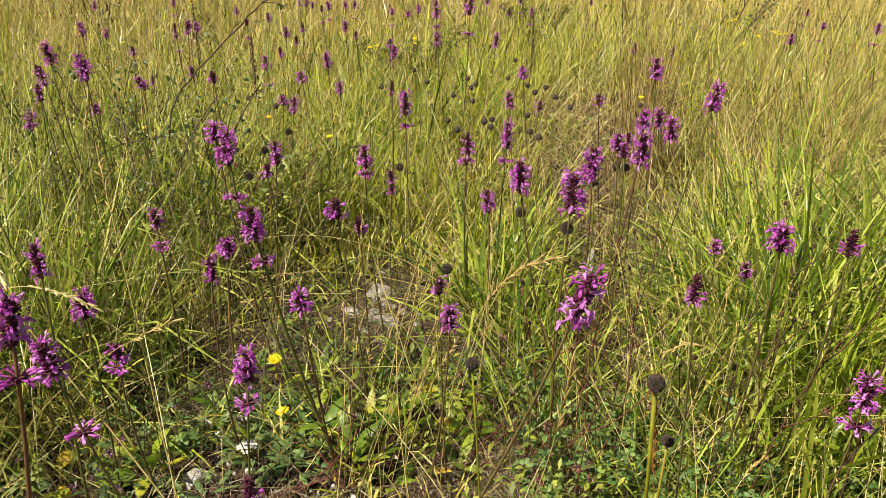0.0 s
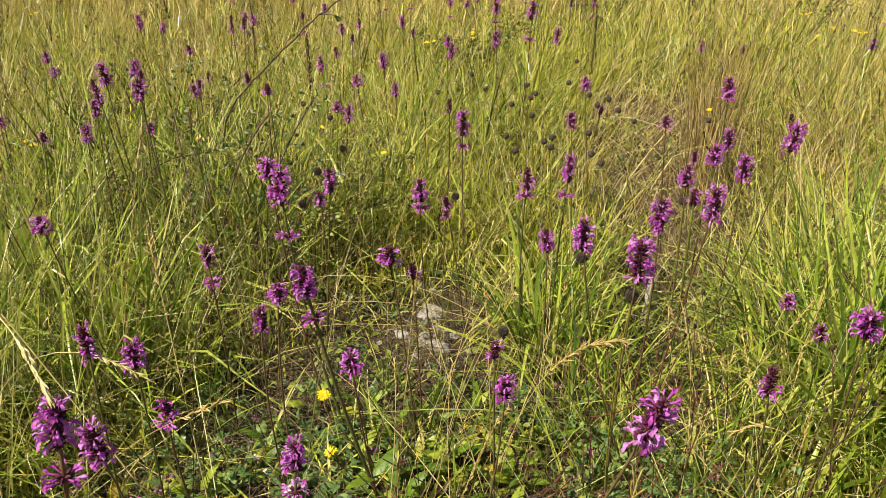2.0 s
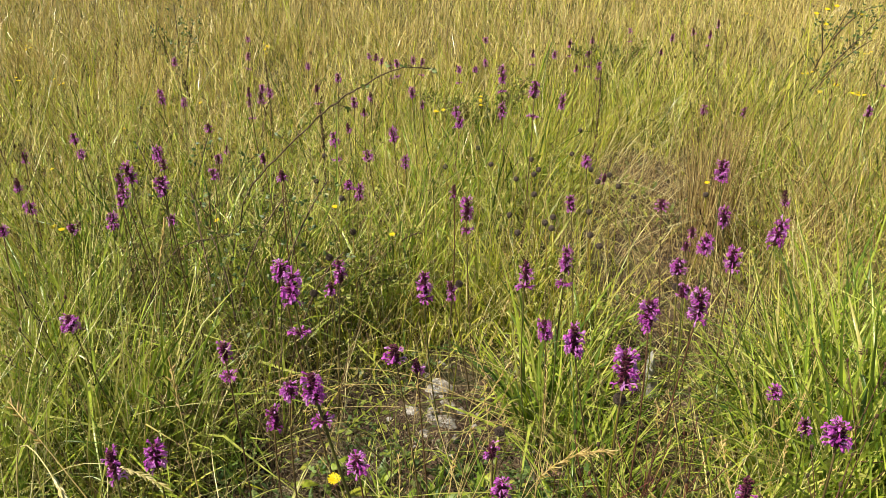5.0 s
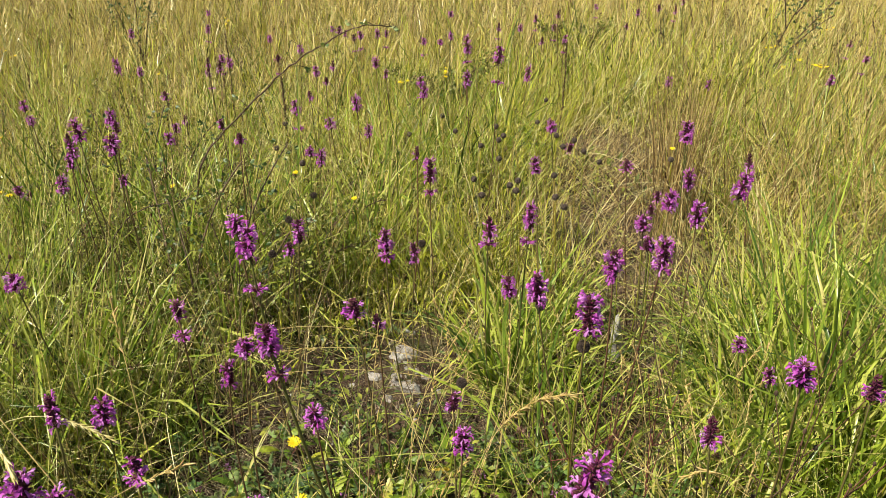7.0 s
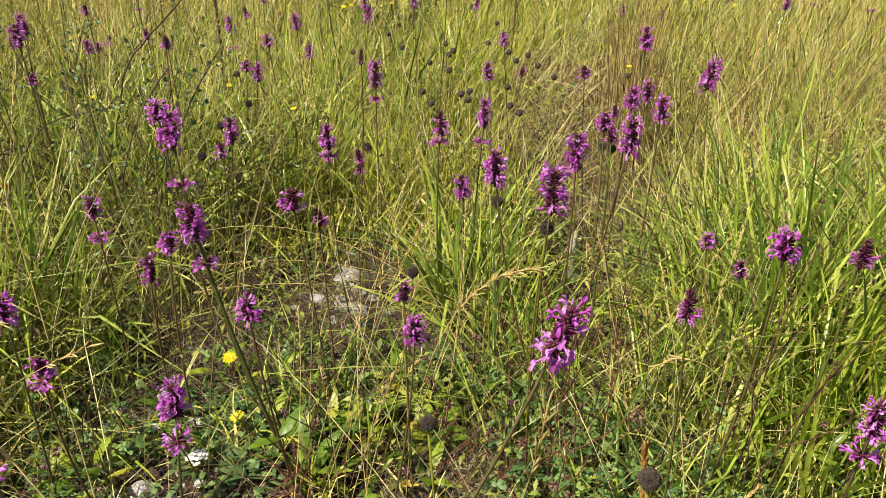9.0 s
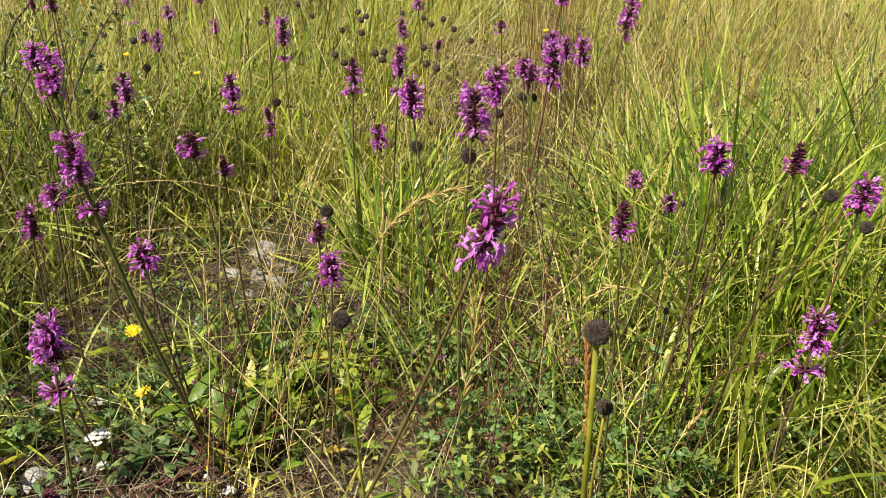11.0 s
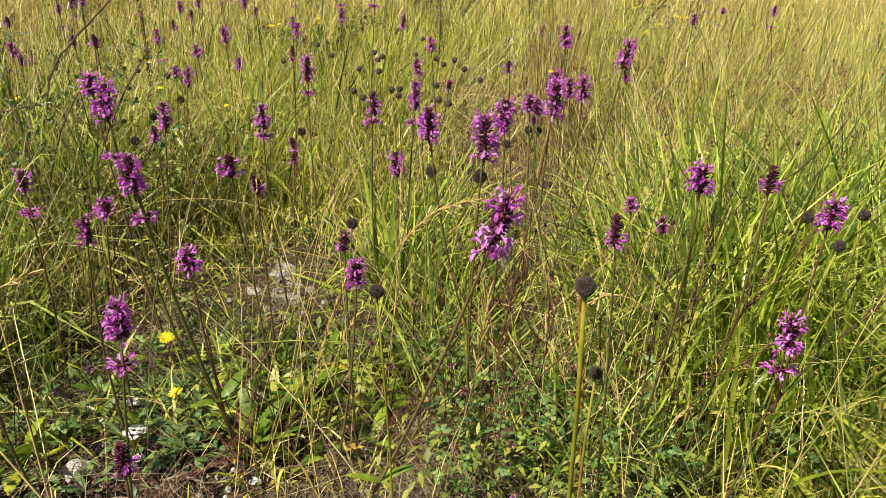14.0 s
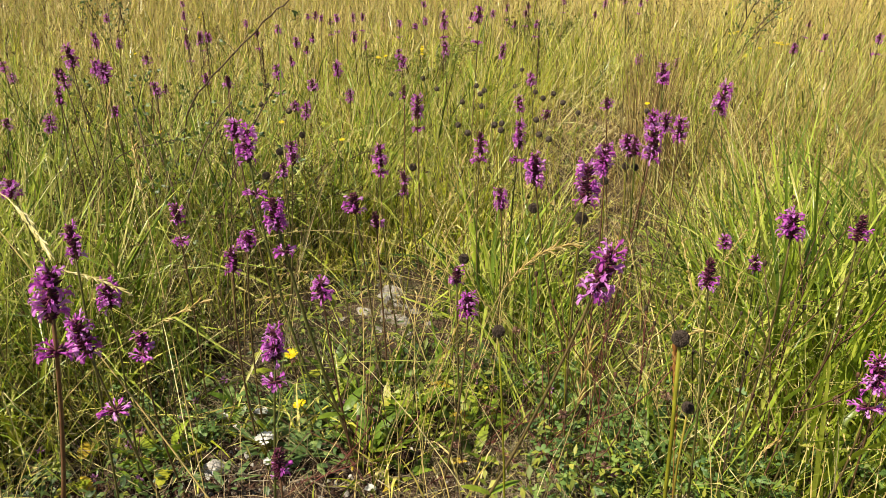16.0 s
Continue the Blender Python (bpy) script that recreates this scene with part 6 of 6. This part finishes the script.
def trefoil(x, y, tall, shoots, seed):
    rd = random.Random(seed)
    plant = new("trefoil", None)
    plant.empty_display_size = 0.02
    plant.location = (x, y, float(ground_z(x, y)))
    for _ in range(shoots):
        tip = Vector((rd.uniform(-0.05, 0.05), rd.uniform(-0.04, 0.04), tall * rd.uniform(0.5, 1.0)))
        pts = curve_points((0, 0, 0), tip, (tip.x * 0.3, tip.y * 0.3, 0), 6)
        b = Build()
        b.tube(pts, [0.0006] * 6, 4)
        part("shoot", b.mesh("shoot", M_STEM), plant)
        for k in range(rd.randint(3, 5)):
            u = rd.uniform(1.2, 5)
            j = min(4, int(u))
            lf = part("leaf", TREFOIL, plant)
            lf.matrix_basis = (Matrix.Translation(pts[j].lerp(pts[j + 1], u - j) + Vector((rd.uniform(-0.008, 0.008), rd.uniform(-0.008, 0.008), 0)))
                               @ pose(0, 0, 0, rd.uniform(-30, 30), rd.uniform(-45, 10), rd.uniform(0, 360)) @ Matrix.Scale(rd.uniform(0.0065, 0.0110), 4))
    return tagged(plant, "low trefoil with small soft green leaves", "plant", group="trefoils in the turf")


rd_low = random.Random(8)
for k in range(40):
    trefoil(rd_low.uniform(0.12, 0.68), rd_low.uniform(0.72, 1.08), rd_low.uniform(0.06, 0.15), rd_low.randint(3, 5), 1200 + k)
for k in range(16):
    trefoil(0.24 + rd_low.gauss(0, 0.045), 0.88 + rd_low.gauss(0, 0.04), rd_low.uniform(0.05, 0.11), rd_low.randint(3, 5), 1260 + k)
for k in range(10):
    trefoil(rd_low.uniform(-0.65, -0.30), rd_low.uniform(0.80, 1.15), rd_low.uniform(0.04, 0.10), rd_low.randint(3, 5), 1240 + k)


def smooth_leaf(length, width, seed):
    b = Build()
    n = 7
    pts = [Vector((length * i / n, 0, length * (0.3 * i / n - 0.38 * (i / n) ** 2))) for i in range(n + 1)]
    b.blade(pts, [max(0.0012, width * math.sin(math.pi * (0.1 + 0.9 * (i / n) ** 1.15)) ** 0.8) for i in range(n)] + [0.0008], Vector((0, 1, 0)), fold=0.22)
    return b.mesh("leaf", M_LEAF_DARK)


SMOOTH = [smooth_leaf(0.030, 0.009, 0), smooth_leaf(0.024, 0.008, 1), smooth_leaf(0.036, 0.009, 2)]


def hawkweed_mat(x, y, leaves, seed):
    rd = random.Random(seed)
    plant = new("hawkweed", None)
    plant.empty_display_size = 0.02
    plant.location = (x, y, float(ground_z(x, y)))
    for k in range(leaves):
        a = k * 137.5 + rd.uniform(-30, 30)
        r = 0.004 + 0.020 * rd.random()
        lf = part("leaf", rd.choice(SMOOTH), plant)
        lf.matrix_basis = Matrix.Translation((r * math.cos(radians(a)), r * math.sin(radians(a)), rd.uniform(0.004, 0.022))) @ pose(0, 0, 0, rd.uniform(-25, 25), -rd.uniform(-5, 45), a + rd.uniform(-40, 40))
    return tagged(plant, "mat of smooth elongated green leaves on the soil", "plant", group="smooth-leaved herbs")


for k in range(34):
    hawkweed_mat(-0.25 + rd_low.gauss(0, 0.06), 0.945 + rd_low.gauss(0, 0.05), rd_low.randint(6, 9), 1300 + k)
for k in range(16):
    hawkweed_mat(rd_low.uniform(-0.6, 0.3), rd_low.uniform(0.78, 1.2), rd_low.randint(5, 8), 1340 + k)


def thyme(x, y, tall, seed):
    rd = random.Random(seed)
    plant = new("thyme", None)
    plant.empty_display_size = 0.01
    plant.location = (x, y, float(ground_z(x, y)))
    tip = Vector((rd.uniform(-0.01, 0.01), rd.uniform(-0.01, 0.01), tall))
    b, h = Build(), Build()
    b.tube(curve_points((0, 0, 0), tip, (0.004, 0, 0), 5), [0.0006] * 5, 4)
    for _ in range(16):
        d = Vector((rd.uniform(-1, 1), rd.uniform(-1, 1), rd.uniform(-0.8, 1.2))).normalized()
        p = tip + d * 0.0025
        h.blade([p, p + d * 0.002, p + d * 0.0042], [0.0008, 0.0022, 0.0012], d.orthogonal(), fold=0.2)
    part("stalk", b.mesh("stalk", M_RED), plant)
    part("blossom", h.mesh("blossom", M_PINK), plant)["kind"] = "stuff"
    return tagged(plant, "small pinkish thyme head near the ground", "wildflower", group="thyme in the turf")


for tx, ty, tt in [(-0.47, 0.86, 0.05), (-0.45, 0.88, 0.06), (-0.42, 0.93, 0.05), (-0.40, 0.96, 0.05), (-0.50, 0.90, 0.04), (-0.44, 0.79, 0.03), (-0.50, 0.80, 0.03), (-0.36, 1.0, 0.07), (-0.17, 0.95, 0.05),
                   (0.05, 1.02, 0.06), (0.12, 1.0, 0.08), (0.16, 0.95, 0.09), (0.24, 0.80, 0.05), (0.22, 0.72, 0.05), (-0.60, 0.84, 0.05)]:
    thyme(tx, ty, tt, int(1000 * (tx + ty)))


def fallen_twig(x, y, length, turn, seed):
    rd = random.Random(seed)
    pts = [Vector((length * (i / 7 - 0.5), 0.012 * math.sin(i * 0.9 + seed), 0.004 + 0.004 * rd.random())) for i in range(8)]
    b = Build()
    b.tube(pts, [0.0016 - 0.00012 * i for i in range(8)], 5)
    b.tube([pts[4], pts[4] + Vector((0.02, 0.015, 0.004)), pts[4] + Vector((0.035, 0.02, 0.003))], [0.0009, 0.0007, 0.0004], 4)
    ob = new("fallen_twig", b.mesh("fallen_twig", M_PALE_TWIG))
    ob.matrix_basis = pose(x, y, float(ground_z(x, y)) + 0.002, 0, 0, turn)
    return tagged(ob, "bleached thin twig lying on the soil", "twig", group="fallen twigs")


for k, (tx, ty, tl, ta) in enumerate([(-0.30, 0.84, 0.11, -15), (-0.16, 0.82, 0.12, 12), (-0.05, 0.86, 0.10, 60), (0.18, 0.88, 0.13, -30), (0.28, 0.83, 0.14, 5), (0.08, 0.93, 0.09, 100), (-0.40, 0.90, 0.08, 40), (-0.25, 1.0, 0.10, 20)]):
    fallen_twig(tx, ty, tl, ta, k)


def withered_clover(x, y, tall, seed):
    """A clover head gone over: a small ball of limp brown florets on a wiry stalk."""
    rd = random.Random(seed)
    plant = new("withered_clover", None)
    plant.empty_display_size = 0.01
    plant.location = (x, y, float(ground_z(x, y)))
    tip = Vector((rd.uniform(-0.03, 0.03), rd.uniform(-0.02, 0.02), tall))
    b, h = Build(), Build()
    b.tube(curve_points((0, 0, 0), tip, (rd.uniform(-0.008, 0.008), 0, 0), 6), [0.0006] * 6, 4)
    for _ in range(46):
        d = Vector((rd.gauss(0, 1), rd.gauss(0, 1), rd.gauss(0.1, 1))).normalized()
        p = tip + d * 0.002
        e = (d + Vector((0, 0, -0.5))).normalized()
        h.blade([p, p + d * 0.0026, p + d * 0.003 + e * 0.0026], [0.0010, 0.0020, 0.0006], d.orthogonal(), fold=0.3)
    part("stalk", b.mesh("stalk", M_RED), plant)
    part("flower_head", h.mesh("flower_head", M_CLOVER), plant)["kind"] = "stuff"
    return tagged(plant, "withered brown clover head on a wiry stalk", "wildflower", group="withered clover")


for k in range(24):
    withered_clover(rd_low.uniform(0.02, 0.62), rd_low.uniform(0.80, 1.10), rd_low.uniform(0.04, 0.16), 1400 + k)
for k in range(6):
    withered_clover(rd_low.uniform(-0.55, -0.10), rd_low.uniform(0.82, 1.15), rd_low.uniform(0.03, 0.10), 1430 + k)
